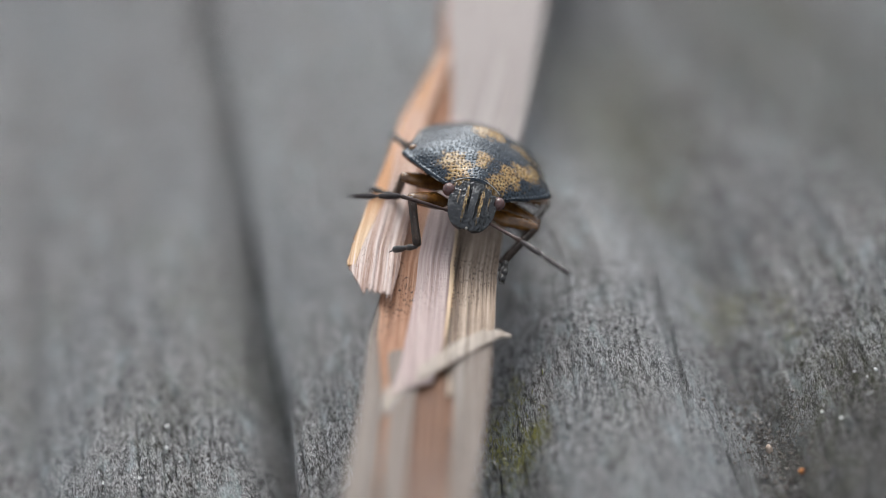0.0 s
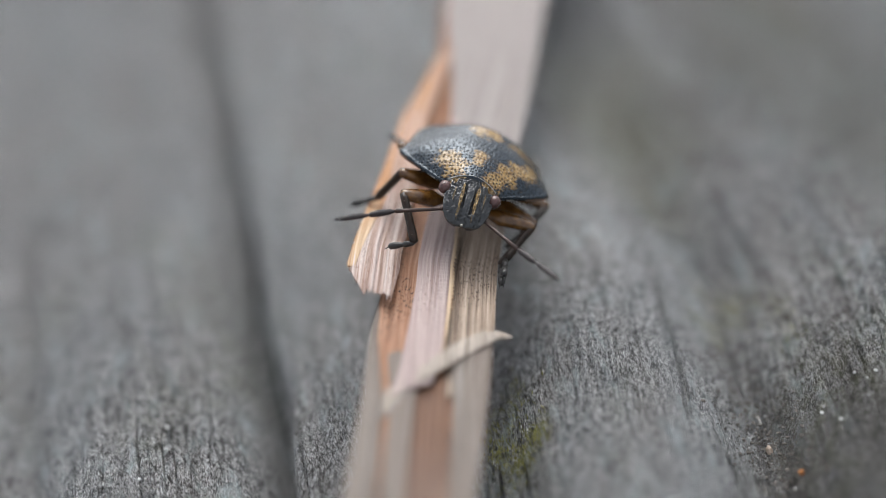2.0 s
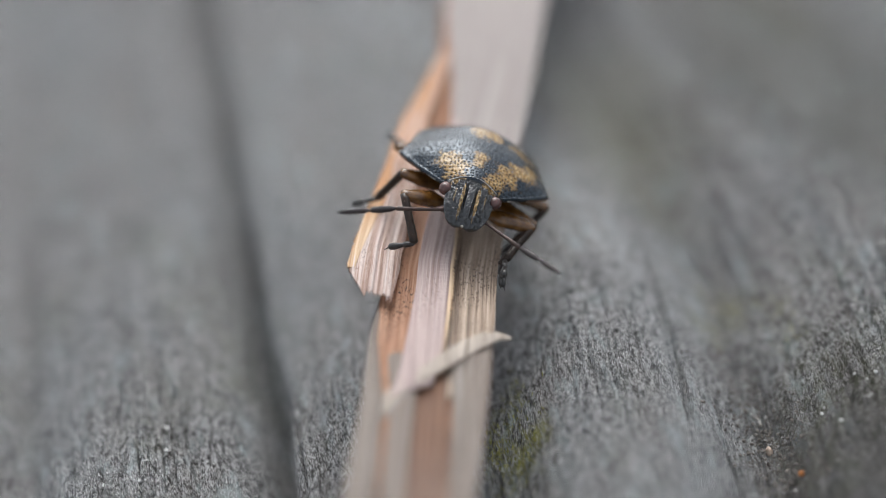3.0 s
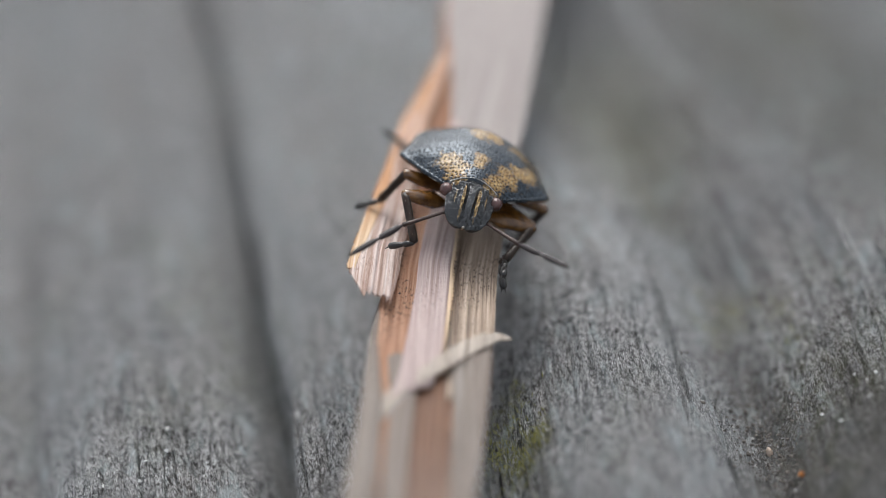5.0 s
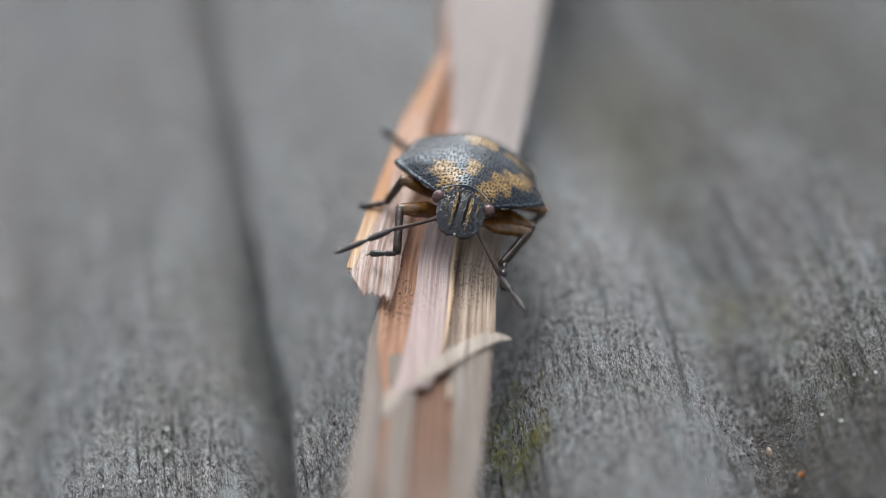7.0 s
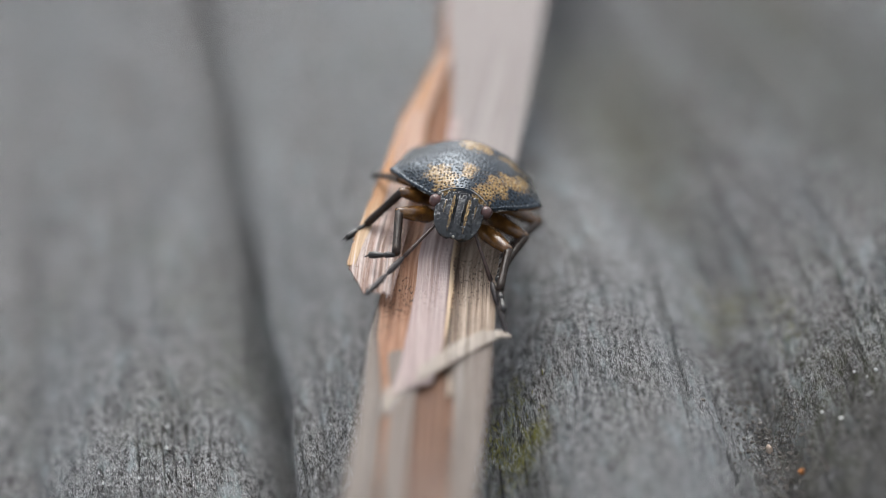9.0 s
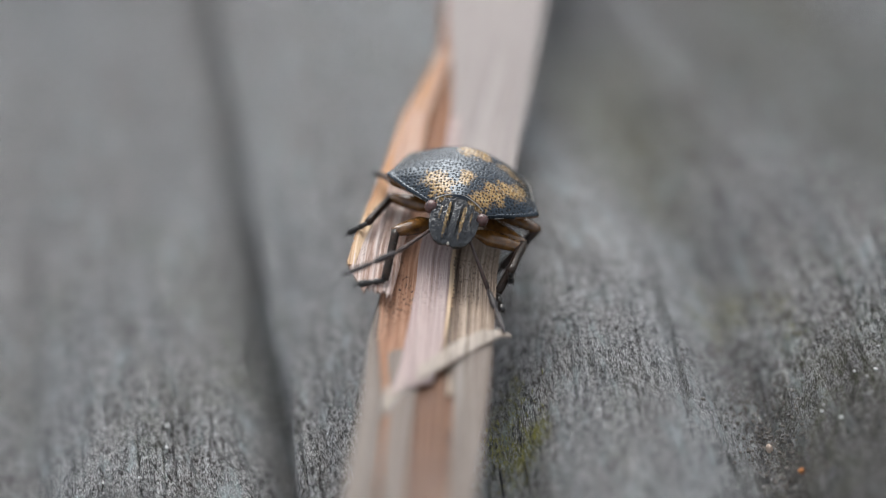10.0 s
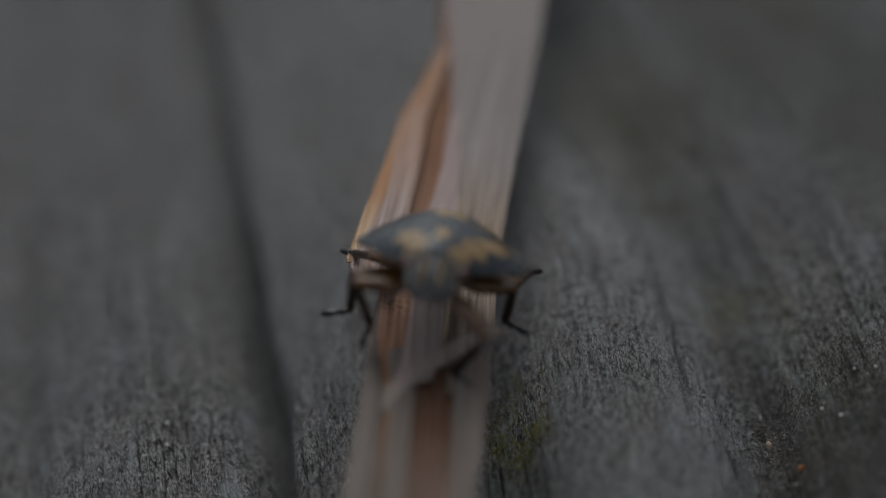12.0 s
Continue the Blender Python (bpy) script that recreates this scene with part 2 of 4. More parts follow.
DULL = blade_material("dull_blade", (0.43, 0.395, 0.365), (0.27, 0.232, 0.205), (0.11, 0.08, 0.063), (0.24, 0.185, 0.155), 0.7)
UMBER = blade_material("umber_blade", (0.36, 0.20, 0.12), (0.17, 0.08, 0.045), (0.035, 0.016, 0.010), (0.22, 0.12, 0.08), 0.8, (52.0, 60.0, (0.42, 0.33, 0.28), (0.25, 0.18, 0.145), (0.09, 0.06, 0.045)))
CURL = blade_material("curl_blade", (0.72, 0.66, 0.59), (0.55, 0.485, 0.42), (0.25, 0.19, 0.14), (0.47, 0.42, 0.37), 0.8)
SIDE = blade_material("side_blade", (0.53, 0.49, 0.475), (0.39, 0.35, 0.335), (0.20, 0.155, 0.135), (0.44, 0.41, 0.405), 0.7, (30.0, 36.0, (0.72, 0.61, 0.50), (0.42, 0.32, 0.245), (0.07, 0.043, 0.03)))
LILAC = blade_material("lilac_blade", (0.74, 0.65, 0.63), (0.52, 0.41, 0.39), (0.22, 0.13, 0.115), (0.56, 0.46, 0.45), 0.5)
ORANGE = blade_material("orange_blade", (0.46, 0.235, 0.125), (0.29, 0.118, 0.052), (0.12, 0.042, 0.018), (0.30, 0.13, 0.06), 0.95, (31.0, 37.0, (0.68, 0.44, 0.31), (0.48, 0.25, 0.15), (0.19, 0.085, 0.045)))
FLAP = blade_material("striped_blade", (0.80, 0.62, 0.53), (0.58, 0.38, 0.28), (0.30, 0.14, 0.07), (0.56, 0.33, 0.21), 0.4, (30.0, 36.0, (0.84, 0.77, 0.75), (0.58, 0.44, 0.38), (0.24, 0.11, 0.065)))
EDGE = blade_material("orange_margin", (0.72, 0.44, 0.25), (0.55, 0.29, 0.13), (0.36, 0.16, 0.06), (0.60, 0.33, 0.17), 0.1, (35.0, 39.0, (0.86, 0.72, 0.52), (0.68, 0.48, 0.30), (0.45, 0.26, 0.14)))

CREAM = blade_material("cream_margin", (0.88, 0.78, 0.60), (0.74, 0.58, 0.40), (0.50, 0.32, 0.19), (0.78, 0.62, 0.44), 0.1)

# ================= mesh helpers =================
def link(name, bm, material, parent=None, label="", smooth=True):
    me = bpy.data.meshes.new(name)
    bm.to_mesh(me)
    bm.free()
    me.materials.append(material)
    if smooth:
        me.polygons.foreach_set("use_smooth", [True] * len(me.polygons))
    ob = new(name, me)
    if parent:
        ob.parent = parent
    if label:
        tagged(ob, label)
    return ob


def part(name, bm, material, parent, label=""):
    return link(name, bm, material, parent, label)


def smoothstep(x):
    return x * x * (3 - 2 * x)


def lattice(x, y, seed):
    """Smooth value noise on numpy arrays, 0..1."""
    xi, yi = np.floor(x).astype(np.int64), np.floor(y).astype(np.int64)
    fx, fy = smoothstep(x - xi), smoothstep(y - yi)

    def h(a, b):
        v = (a * 374761393 + b * 668265263 + seed * 974634777) & 0xFFFFFFFF
        v = ((v ^ (v >> 13)) * 1274126177) & 0xFFFFFFFF
        return ((v ^ (v >> 16)) & 0xFFFF) / 65535.0

    a, b, c, d = h(xi, yi), h(xi + 1, yi), h(xi, yi + 1), h(xi + 1, yi + 1)
    return (a * (1 - fx) + b * fx) * (1 - fy) + (c * (1 - fx) + d * fx) * fy


def fbm(x, y, seed, octaves=3, gain=0.5):
    out, amp, tot = 0, 1.0, 0.0
    for o in range(octaves):
        out = out + amp * lattice(x * 2 ** o, y * 2 ** o, seed + o * 17)
        tot += amp
        amp *= gain
    return out / tot


def grid_faces(rows, cols):
    i = (np.arange(rows - 1)[:, None] * cols + np.arange(cols - 1)[None, :]).ravel()
    return np.stack([i, i + 1, i + cols + 1, i + cols], 1)


def mesh_from(name, verts, faces, uv=None):
    me = bpy.data.meshes.new(name)
    me.from_pydata(verts.tolist(), [], faces.tolist())
    if uv is not None:
        layer = me.uv_layers.new(name="UVMap")
        idx = np.empty(len(me.loops), dtype=np.int32)
        me.loops.foreach_get("vertex_index", idx)
        layer.data.foreach_set("uv", uv[idx].astype(np.float32).ravel())
    me.polygons.foreach_set("use_smooth", [True] * len(me.polygons))
    me.update()
    return me


# ================= ground and board =================
def profile(u):
    """Height of the reeded board across the grain, millimetres."""
    pu = [-60, -40, -33, -26, -23, -20.3, -18, -16, -13.9, -11.0, -9.8, -8.9, -8.45, -8.1, -7.75, -7.45, -6.9, -5.6, -3.8, -2.2, -0.2, 1.2, 2.2, 3.2, 4.4, 5.6, 7.0, 8.6, 10.0, 11.4, 12.6, 13.6, 14.4, 15.4, 16.4, 17.6, 19.2, 21.2, 23.5, 26, 28.5, 31, 33.5, 36, 39, 43, 60, 85]
    ph = [0, 0, -3, 0, -0.9, -3.4, -0.9, -0.2, -0.1, -0.9, -1.7, -2.9, -4.8, -6.2, -6.0, -2.0, -1.1, -0.5, 0.3, 0.5, -0.4, -1.4, -1.8, -1.3, 0.0, 0.8, 1.05, 0.9, 0.45, -0.8, -2.2, -3.4, -3.9, -3.2, -2.0, -1.1, -0.5, 0.0, -0.8, -2.6, -3.8, -3.2, -1.2, -0.4, -3.2, 0, 0, 0]
    return np.interp(u, pu, ph)


def grain(u, v):
    """Place across the grain: the fibres swing a little along the board."""
    side = smoothstep(np.clip((u + 6) / 12, 0, 1))
    return u + side * (-0.12 * (np.clip(v, -30, 8) + 1) + 0.06 * np.clip(v - 8, 0, 18))


def wood_height(u, v):
    """u across, v along the grain, millimetres; returns millimetres."""
    wander = 0.3 * (fbm(u * 0.02 + 3, v * 0.035, 5, 2) - 0.5) * 2 + 0.7 * (fbm(u * 0.1, v * 0.16, 7, 3) - 0.5)
    h = (profile(u + wander - 0.25) + profile(u + wander + 0.25) + profile(u + wander)) / 3
    h = h * (1 - 0.35 * smoothstep(np.clip((v - 10) / 25, 0, 1)) * smoothstep(np.clip((-4 - u) / 3, 0, 1)))
    h = h * (1 - 0.45 * smoothstep(np.clip((v - 6) / 22, 0, 1)) * smoothstep(np.clip((u + 4) / 6, 0, 1)))
    h = h + 1.3 * np.exp(-((u - 2.2) / 1.5) ** 2) * smoothstep(np.clip((v - 1) / 8, 0, 1))
    h = h + 0.9 * (fbm(u * 0.12, v * 0.05, 11, 3) - 0.5)
    fib = fbm(u * 2.3, v * 0.08, 21, 3, 0.6)
    fine = fbm(u * 6.5, v * 0.3, 31, 2, 0.6)
    grit = fbm(u * 3.6, v * 2.6, 41, 3, 0.75)
    crack = np.abs(fbm(u * 0.8, v * 0.025, 51, 2) - 0.5)
    h = h + 0.55 * (fib - 0.5) + 0.40 * (fine - 0.5) + 0.32 * (grit - 0.5) + 0.10 * (lattice(u * 10.5, v * 3.6, 91) - 0.5)
    pore = fbm(u * 7.5, v * 1.6, 71, 2, 0.6)
    h = h - 0.10 * np.clip((pore - 0.66) / 0.10, 0, 1)
    h = h + 0.5 * (fbm(u * 1.1, v * 0.03, 81, 3, 0.6) - 0.5)
    return h - 0.45 * np.clip(1 - crack / 0.018, 0, 1) * (fbm(u * 0.3, v * 0.1, 61, 2) > 0.47)


def board():
    us = np.concatenate([np.linspace(-60, -25, 60)[:-1], np.linspace(-25, 36, 1150), np.linspace(36, 85, 60)[1:]])
    vs = np.concatenate([np.linspace(-300, -16, 40)[:-1], np.linspace(-16, 14, 330)[:-1], np.linspace(14, 66, 190), np.linspace(66, 300, 40)[1:]])
    v, u = np.meshgrid(vs, us, indexing="ij")
    gr = grain(u, v)
    z = wood_height(gr, v) + 0.5
    top = np.stack([u, v, z], -1).reshape(-1, 3) * MM
    rows, cols = len(vs), len(us)
    faces = grid_faces(rows, cols)
    ring = np.concatenate([np.arange(cols), np.arange(1, rows) * cols + cols - 1,
                           (rows - 1) * cols + np.arange(cols - 2, -1, -1), np.arange(rows - 2, 0, -1) * cols])
    low = top[ring].copy()
    low[:, 2] = -0.028
    base, n = len(top), len(ring)
    j = np.arange(n)
    skirt = np.stack([ring, base + j, base + (j + 1) % n, ring[(j + 1) % n]], 1)
    verts = np.concatenate([top, low])
    me = bpy.data.meshes.new("deck_board")
    me.from_pydata(verts.tolist(), [], faces.tolist() + skirt.tolist() + [(base + j[::-1]).tolist()])
    me.polygons.foreach_set("use_smooth", [True] * len(me.polygons))
    uv = np.concatenate([np.stack([gr, v], -1).reshape(-1, 2), np.stack([gr, v], -1).reshape(-1, 2)[ring]])
    idx = np.empty(len(me.loops), dtype=np.int32)
    me.loops.foreach_get("vertex_index", idx)
    me.uv_layers.new(name="UVMap").data.foreach_set("uv", uv[idx].astype(np.float32).ravel())
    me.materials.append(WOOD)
    ob = new("deck_board", me)
    tagged(ob, "weathered grey reeded timber deck board with worn grooves", "deck board", kind="structure")
    return ob


def ground():
    k = Mat("dark_soil", 0.9, 0.2)
    co = k.coords((1, 1, 1))
    k.color(k.ramp(k.noise(co, 3.0, 6, 0.7), (0.3, (0.05, 0.045, 0.035)), (0.7, (0.13, 0.12, 0.09))))
    k.bump(k.noise(co, 40.0, 5, 0.7), 0.01, 0.6)
    bm = bmesh.new()
    bmesh.ops.create_grid(bm, x_segments=20, y_segments=20, size=400)
    ob = link("ground", bm, k.m)
    ob.location.z = -0.0285
    tagged(ob, "dark bare soil under the timber deck board", "ground", kind="structure")


ground()
BOARD = board()


# ================= dry grass blade =================
# centre line of the blade, its across and up directions, millimetres
SPINE = [(19.0, 63.0, 1.2), (12.76, 40.84, 6.4), (8.69, 27.41, 7.09), (4.12, 14.93, 5.98), (0.65, 3.49, 5.64), (-1.47, -6.06, 5.43), (-2.82, -12.1, 4.96), (-4.27, -18.26, 4.3), (-6.5, -27.5, 1.2)]
SPINE_S = [-23.6, 0, 14.08, 27.41, 39.37, 49.15, 55.37, 61.72, 71.7]
ACROSS, UPWARD = np.array((0.9351, -0.2593, -0.2416)), np.array((0.2182, -0.1159, 0.969))


def on_blade(s, w, h):
    p = np.stack([np.interp(s, SPINE_S, [c[k] for c in SPINE]) for k in range(3)], -1)
    return p + w[..., None] * ACROSS + h[..., None] * UPWARD


def ribbon(name, edges, lift, material, parent, label="", arch=0.0, tilt=0.0, ribs=0.035, pitch=0.33, thick=0.10, teeth=0, ragged=0.0, cols=40, rows=120, seed=1, fold=0.0):
    """A strip of blade between two edges: rows of (s left, w left, s right, w right). lift: rows of (fraction, height)."""
    e = np.array(edges)
    f = np.linspace(0, 1, len(e))
    t = np.linspace(0, 1, rows)
    sl, wl, sr, wr = (np.interp(t, f, e[:, k]) for k in range(4))
    for a in (wl, wr, sl, sr):
        a[1:-1] = (a[:-2] + 2 * a[1:-1] + a[2:]) / 4
    if teeth:
        side = wl if teeth < 0 else wr
        saw = 0.11 * ((np.interp(t, f, e[:, 0]) * 3.3 + 0.7 * lattice(t * 30, t * 0, seed)) % 1.0) + 0.06 * (lattice(t * 90, t * 0, seed + 3) - 0.5)
        side += saw * (-1 if teeth < 0 else 1)
    c = np.linspace(0, 1, cols)
    s = sl[:, None] * (1 - c) + sr[:, None] * c
    w = wl[:, None] * (1 - c) + wr[:, None] * c
    if ragged:
        s = s + (t[:, None] ** 12) * ragged * ((lattice(c[None, :] * 14, t[:, None] * 0, seed) - 0.4) * 1.6 + (lattice(c[None, :] * 40, t[:, None] * 0, seed + 5) - 0.5) * 0.8)
    x = w + 0.1 * lattice(s * 0.12, w * 0.5, seed)
    rib = ribs * 2.6 * (np.abs(lattice(x / pitch, s * 0.02, seed + 30) - 0.5) * 2 - 0.5) + ribs * 1.6 * (lattice(x / pitch * 2.7, s * 0.05, seed + 9) - 0.5)
    wide = np.hypot(sr - sl, wr - wl)
    wide = (wide / wide.max())[:, None]
    h = np.interp(t, [x[0] for x in lift], [x[1] for x in lift])[:, None] + rib * np.minimum(1, wide * 2) + wide * arch * 4 * (c * (1 - c))[None, :] + wide * tilt * (c - 0.5)[None, :]
    h = h + fold * np.maximum(0, 0.25 - c)[None, :] * 4 + 0.10 * (lattice(s * 0.2, w * 0.4, seed + 20) - 0.5)
    top, low = on_blade(s, w, h), on_blade(s, w, h - thick)
    verts = np.concatenate([top.reshape(-1, 3), low.reshape(-1, 3)]) * MM
    uv = np.tile(np.stack([w, s], -1).reshape(-1, 2), (2, 1))
    a = grid_faces(rows, cols)[:, ::-1]
    n = rows * cols
    ring = np.concatenate([np.arange(cols), np.arange(1, rows) * cols + cols - 1, (rows - 1) * cols + np.arange(cols - 2, -1, -1), np.arange(rows - 2, 0, -1) * cols])
    nx = np.roll(ring, -1)
    side = np.stack([ring, nx, nx + n, ring + n], 1)
    ob = new(name, mesh_from(name, verts, np.concatenate([a, a[:, ::-1] + n, side]), uv))
    ob.data.materials.append(material)
    ob.parent = parent
    return tagged(ob, label) if label else ob


def grass_blade():
    root = tagged(new("dry_grass_blade"), "dry split grass blade, tan and lilac brown, lying across deck board", "grass blade")
    ribbon("under_strip", [(-23, -1.9, -24, 3.4), (0.55, -1.93, -0.95, 3.36), (14.84, -2.75, 13.29, 3.05), (20.57, -2.03, 19.29, 3.21), (31.67, -2.6, 30.17, 3.2), (38.99, -2.33, 37.66, 3.32), (42.11, -1.93, 40.88, 3.32), (45.63, -2.21, 44.37, 3.28), (49.6, -2.16, 48.45, 3.17), (55.85, -2.53, 54.84, 2.69), (62.18, -2.53, 61.3, 2.34), (71.6, -2.5, 71.4, 2.3)],
           [(0, 0.0), (1, 0.0)], ORANGE, root, "orange brown under layer", cols=80, rows=240, seed=2)
    ribbon("side_strip", [(-22.8, -1.9, -23.8, 3.4), (-11, -1.9, -12.3, 3.38), (0.84, -1.92, -0.65, 3.35), (14.98, -2.55, 13.55, 3.05), (21.71, -1.08, 20.65, 3.27), (27.69, -0.13, 26.84, 3.37), (32.0, 0.42, 31.3, 3.34), (36.08, 0.82, 35.47, 3.32), (39.77, 1.15, 39.25, 3.34), (44.66, 1.01, 44.14, 3.29), (49.04, 1.32, 48.64, 3.16)],
           [(0, 0.2), (1, 0.18)], SIDE, root, "pale strip turning to flecked tan", cols=90, rows=420, seed=3, ribs=0.045, pitch=0.24)
    ribbon("near_strip", [(45.4, 1.25, 44.8, 3.27), (49.04, 1.62, 48.64, 3.16), (55.24, 1.62, 54.98, 2.72), (61.61, 1.5, 61.42, 2.39), (71.4, 1.4, 71.2, 2.3)],
           [(0, 0.2), (0.2, 0.35), (1, 0.3)], DULL, root, "dull greyish tan strip", cols=40, rows=120, seed=5, arch=0.15)
    ribbon("ridge_strip", [(26.27, -0.37, 26.17, 0.06), (31.64, -0.22, 31.43, 0.61), (36.74, -0.44, 36.38, 1.05), (39.09, -0.42, 38.72, 1.17), (41.4, -0.41, 41.01, 1.23), (43.63, -0.52, 43.24, 1.19), (45.36, -0.62, 44.97, 1.08), (47.85, -0.77, 47.5, 0.79), (49.7, -1.02, 48.5, 0.6)],
           [(0, 0.2), (0.3, 0.4), (0.9, 0.42), (1, 0.3)], LILAC, root, "lilac strip with finely toothed edge", cols=48, rows=400, seed=6, arch=0.12, teeth=1)
    ribbon("torn_flap", [(20.35, -1.9, 20.22, -1.36), (24.38, -2.36, 24.06, -1.4), (27.13, -2.74, 26.73, -1.5), (32.64, -3.01, 32.15, -1.3), (37.73, -3.37, 37.21, -1.22), (41.06, -3.59, 40.5, -1.24), (41.7, -3.3, 41.7, -1.35), (42.6, -2.75, 42.85, -1.5)],
           [(0, 0.15), (0.3, 0.5), (1, 0.6)], FLAP, root, "torn orange flap with toothed edge", cols=70, rows=320, seed=7, ragged=0.5, arch=0.15, ribs=0.05, pitch=0.3)
    ribbon("toothed_edge", [(20.35, -1.95, 20.3, -1.45), (24.38, -2.4, 24.3, -1.65), (27.13, -2.78, 27.05, -1.95), (32.64, -3.05, 32.55, -2.3), (37.73, -3.41, 37.65, -2.9), (41.06, -3.63, 40.95, -3.3)],
           [(0, 0.17), (0.35, 0.48), (1, 0.62)], EDGE, root, "orange toothed margin", cols=14, rows=320, seed=12, teeth=-1, ribs=0.015, thick=0.07)
    ribbon("toothed_edge", [(33.4, 0.74, 33.38, 0.80), (36.5, 0.86, 36.38, 1.07), (38.85, 0.98, 38.72, 1.19), (41.15, 1.04, 41.01, 1.25), (43.4, 1.0, 43.24, 1.21), (45.1, 0.89, 44.97, 1.10), (47.6, 0.6, 47.5, 0.8)],
           [(0, 0.3), (0.2, 0.43), (1, 0.46)], CREAM, root, "cream toothed margin", cols=10, rows=320, seed=13, teeth=1, ribs=0.015, thick=0.07)
    ribbon("lower_strip", [(46.5, -1.35, 46.2, 0.2), (50, -1.0, 49.8, 0.0), (55, -1.15, 54.8, -0.15), (62, -1.2, 61.8, -0.2), (71, -1.2, 70.8, -0.2)],
           [(0, 0.05), (0.15, 0.2), (1, 0.25)], DULL, root, "dull greyish tan strip", cols=40, rows=120, seed=15, arch=0.2)
    ribbon("shadow_strip", [(46.0, 0.1, 45.7, 1.7), (50, -0.1, 49.8, 1.8), (55, -0.3, 54.8, 1.8), (62, -0.4, 61.8, 1.7), (71, -0.4, 70.8, 1.6)],
           [(0, 0.12), (1, 0.12)], UMBER, root, "dark brown inner strip", cols=40, rows=120, seed=16)
    ribbon("outer_strip", [(42.2, -2.0, 42.15, -1.9), (45.64, -2.28, 45.53, -1.91), (49.96, -2.28, 49.72, -1.4), (53.48, -2.5, 53.21, -1.33), (56.16, -2.63, 55.88, -1.34), (62.48, -2.74, 62.2, -1.38), (71.2, -2.75, 71, -1.38)],
           [(0, 0.0), (0.15, 0.1), (0.4, 0.3), (1, 0.3)], DULL, root, "dull greyish tan strip", cols=30, rows=120, seed=8, arch=0.2)
    ribbon("curled_sliver", [(51.0, -1.45, 49.3, -1.35), (50.1, -0.85, 48.4, -0.65), (48.75, 0.05, 47.4, 0.35), (47.5, 1.2, 45.9, 1.5), (45.95, 2.5, 44.7, 2.65), (44.75, 3.5, 44.3, 3.5), (44.36, 4.06, 44.28, 4.06)],
           [(0, 0.1), (0.17, 0.36), (0.35, 0.56), (0.55, 0.64), (0.8, 0.52), (1, 0.3)], CURL, root, "curled pale sliver peeling off", cols=30, rows=120, seed=9, arch=0.04, tilt=0.12, ribs=0.03, pitch=0.25)
    return root


BLADE = grass_blade()


# ================= shield bug =================
def lathe(rings, sides=14, flat=1.0):
    """A limb along +y: rings of (y, radius), millimetres."""
    bm = bmesh.new()
    loops = []
    for y, r in rings:
        loops.append([bm.verts.new((r * math.cos(a) * MM, y * MM, r * flat * math.sin(a) * MM)) for a in (2 * math.pi * i / sides for i in range(sides))])
    for a, b in zip(loops, loops[1:]):
        for i in range(sides):
            bm.faces.new((a[i], a[(i + 1) % sides], b[(i + 1) % sides], b[i]))
    bm.faces.new(loops[0])
    bm.faces.new(loops[-1][::-1])
    bmesh.ops.recalc_face_normals(bm, faces=bm.faces)
    return bm


def add_rod(bm, p, q, r0, r1, sides=8):
    p, q = Vector(p) * MM, Vector(q) * MM
    d = (q - p).normalized()
    a = d.orthogonal().normalized()
    b = d.cross(a)
    loops = []
    for f in np.linspace(0, 1, 5):
        r = (r0 * (1 - f) + r1 * f) * MM * (0.75 if f in (0.0, 1.0) else 1.0)
        loops.append([bm.verts.new(p.lerp(q, f) + (a * math.cos(t) + b * math.sin(t)) * r) for t in (2 * math.pi * i / sides for i in range(sides))])
    for x, y in zip(loops, loops[1:]):
        for i in range(sides):
            bm.faces.new((x[i], x[(i + 1) % sides], y[(i + 1) % sides], y[i]))
    bm.faces.new(loops[0][::-1])
    bm.faces.new(loops[-1])


def half_width(y):
    return np.interp(y, [-3.5, -3.2, -2.6, -2.0, -1.6, -1.2, -0.4, 0.8, 2.0, 2.8, 3.4, 3.8, 4.0], [1.45, 1.85, 2.65, 3.38, 3.70, 3.62, 3.36, 3.15, 2.6, 1.95, 1.25, 0.65, 0.25])


def crown(y):
    return np.interp(y, [-3.5, -3.0, -2.2, -1.2, 0.0, 0.8, 1.8, 2.8, 3.5, 4.0], [0.72, 0.92, 1.24, 1.5, 1.60, 1.30, 0.85, 0.42, 0.18, 0.08])


def rim_height(y):
    return np.interp(y, [-3.5, -2.4, -1.4, 0.0, 1.0, 2.0, 3.0, 4.6], [0.02, -0.08, -0.14, -0.10, -0.20, -0.38, -0.55, -0.80])


def punctures(x, y, size, radius, seed=3):
    """1 in the middle of small round punctures on a jittered lattice, 0 between them; millimetres."""
    best = np.full(np.shape(x), 9.0)
    xi, yi = np.floor(x / size), np.floor(y / size)
    for dx in (-1, 0, 1):
        for dy in (-1, 0, 1):
            a, c = xi + dx, yi + dy
            jx = 0.5 + 0.6 * (lattice(a, c, seed) - 0.5)
            jy = 0.5 + 0.6 * (lattice(a, c, seed + 7) - 0.5)
            best = np.minimum(best, np.hypot(x - (a + jx) * size, y - (c + jy) * size))
    return 1 - smoothstep(np.clip((best / radius - 0.55) / 0.75, 0, 1))


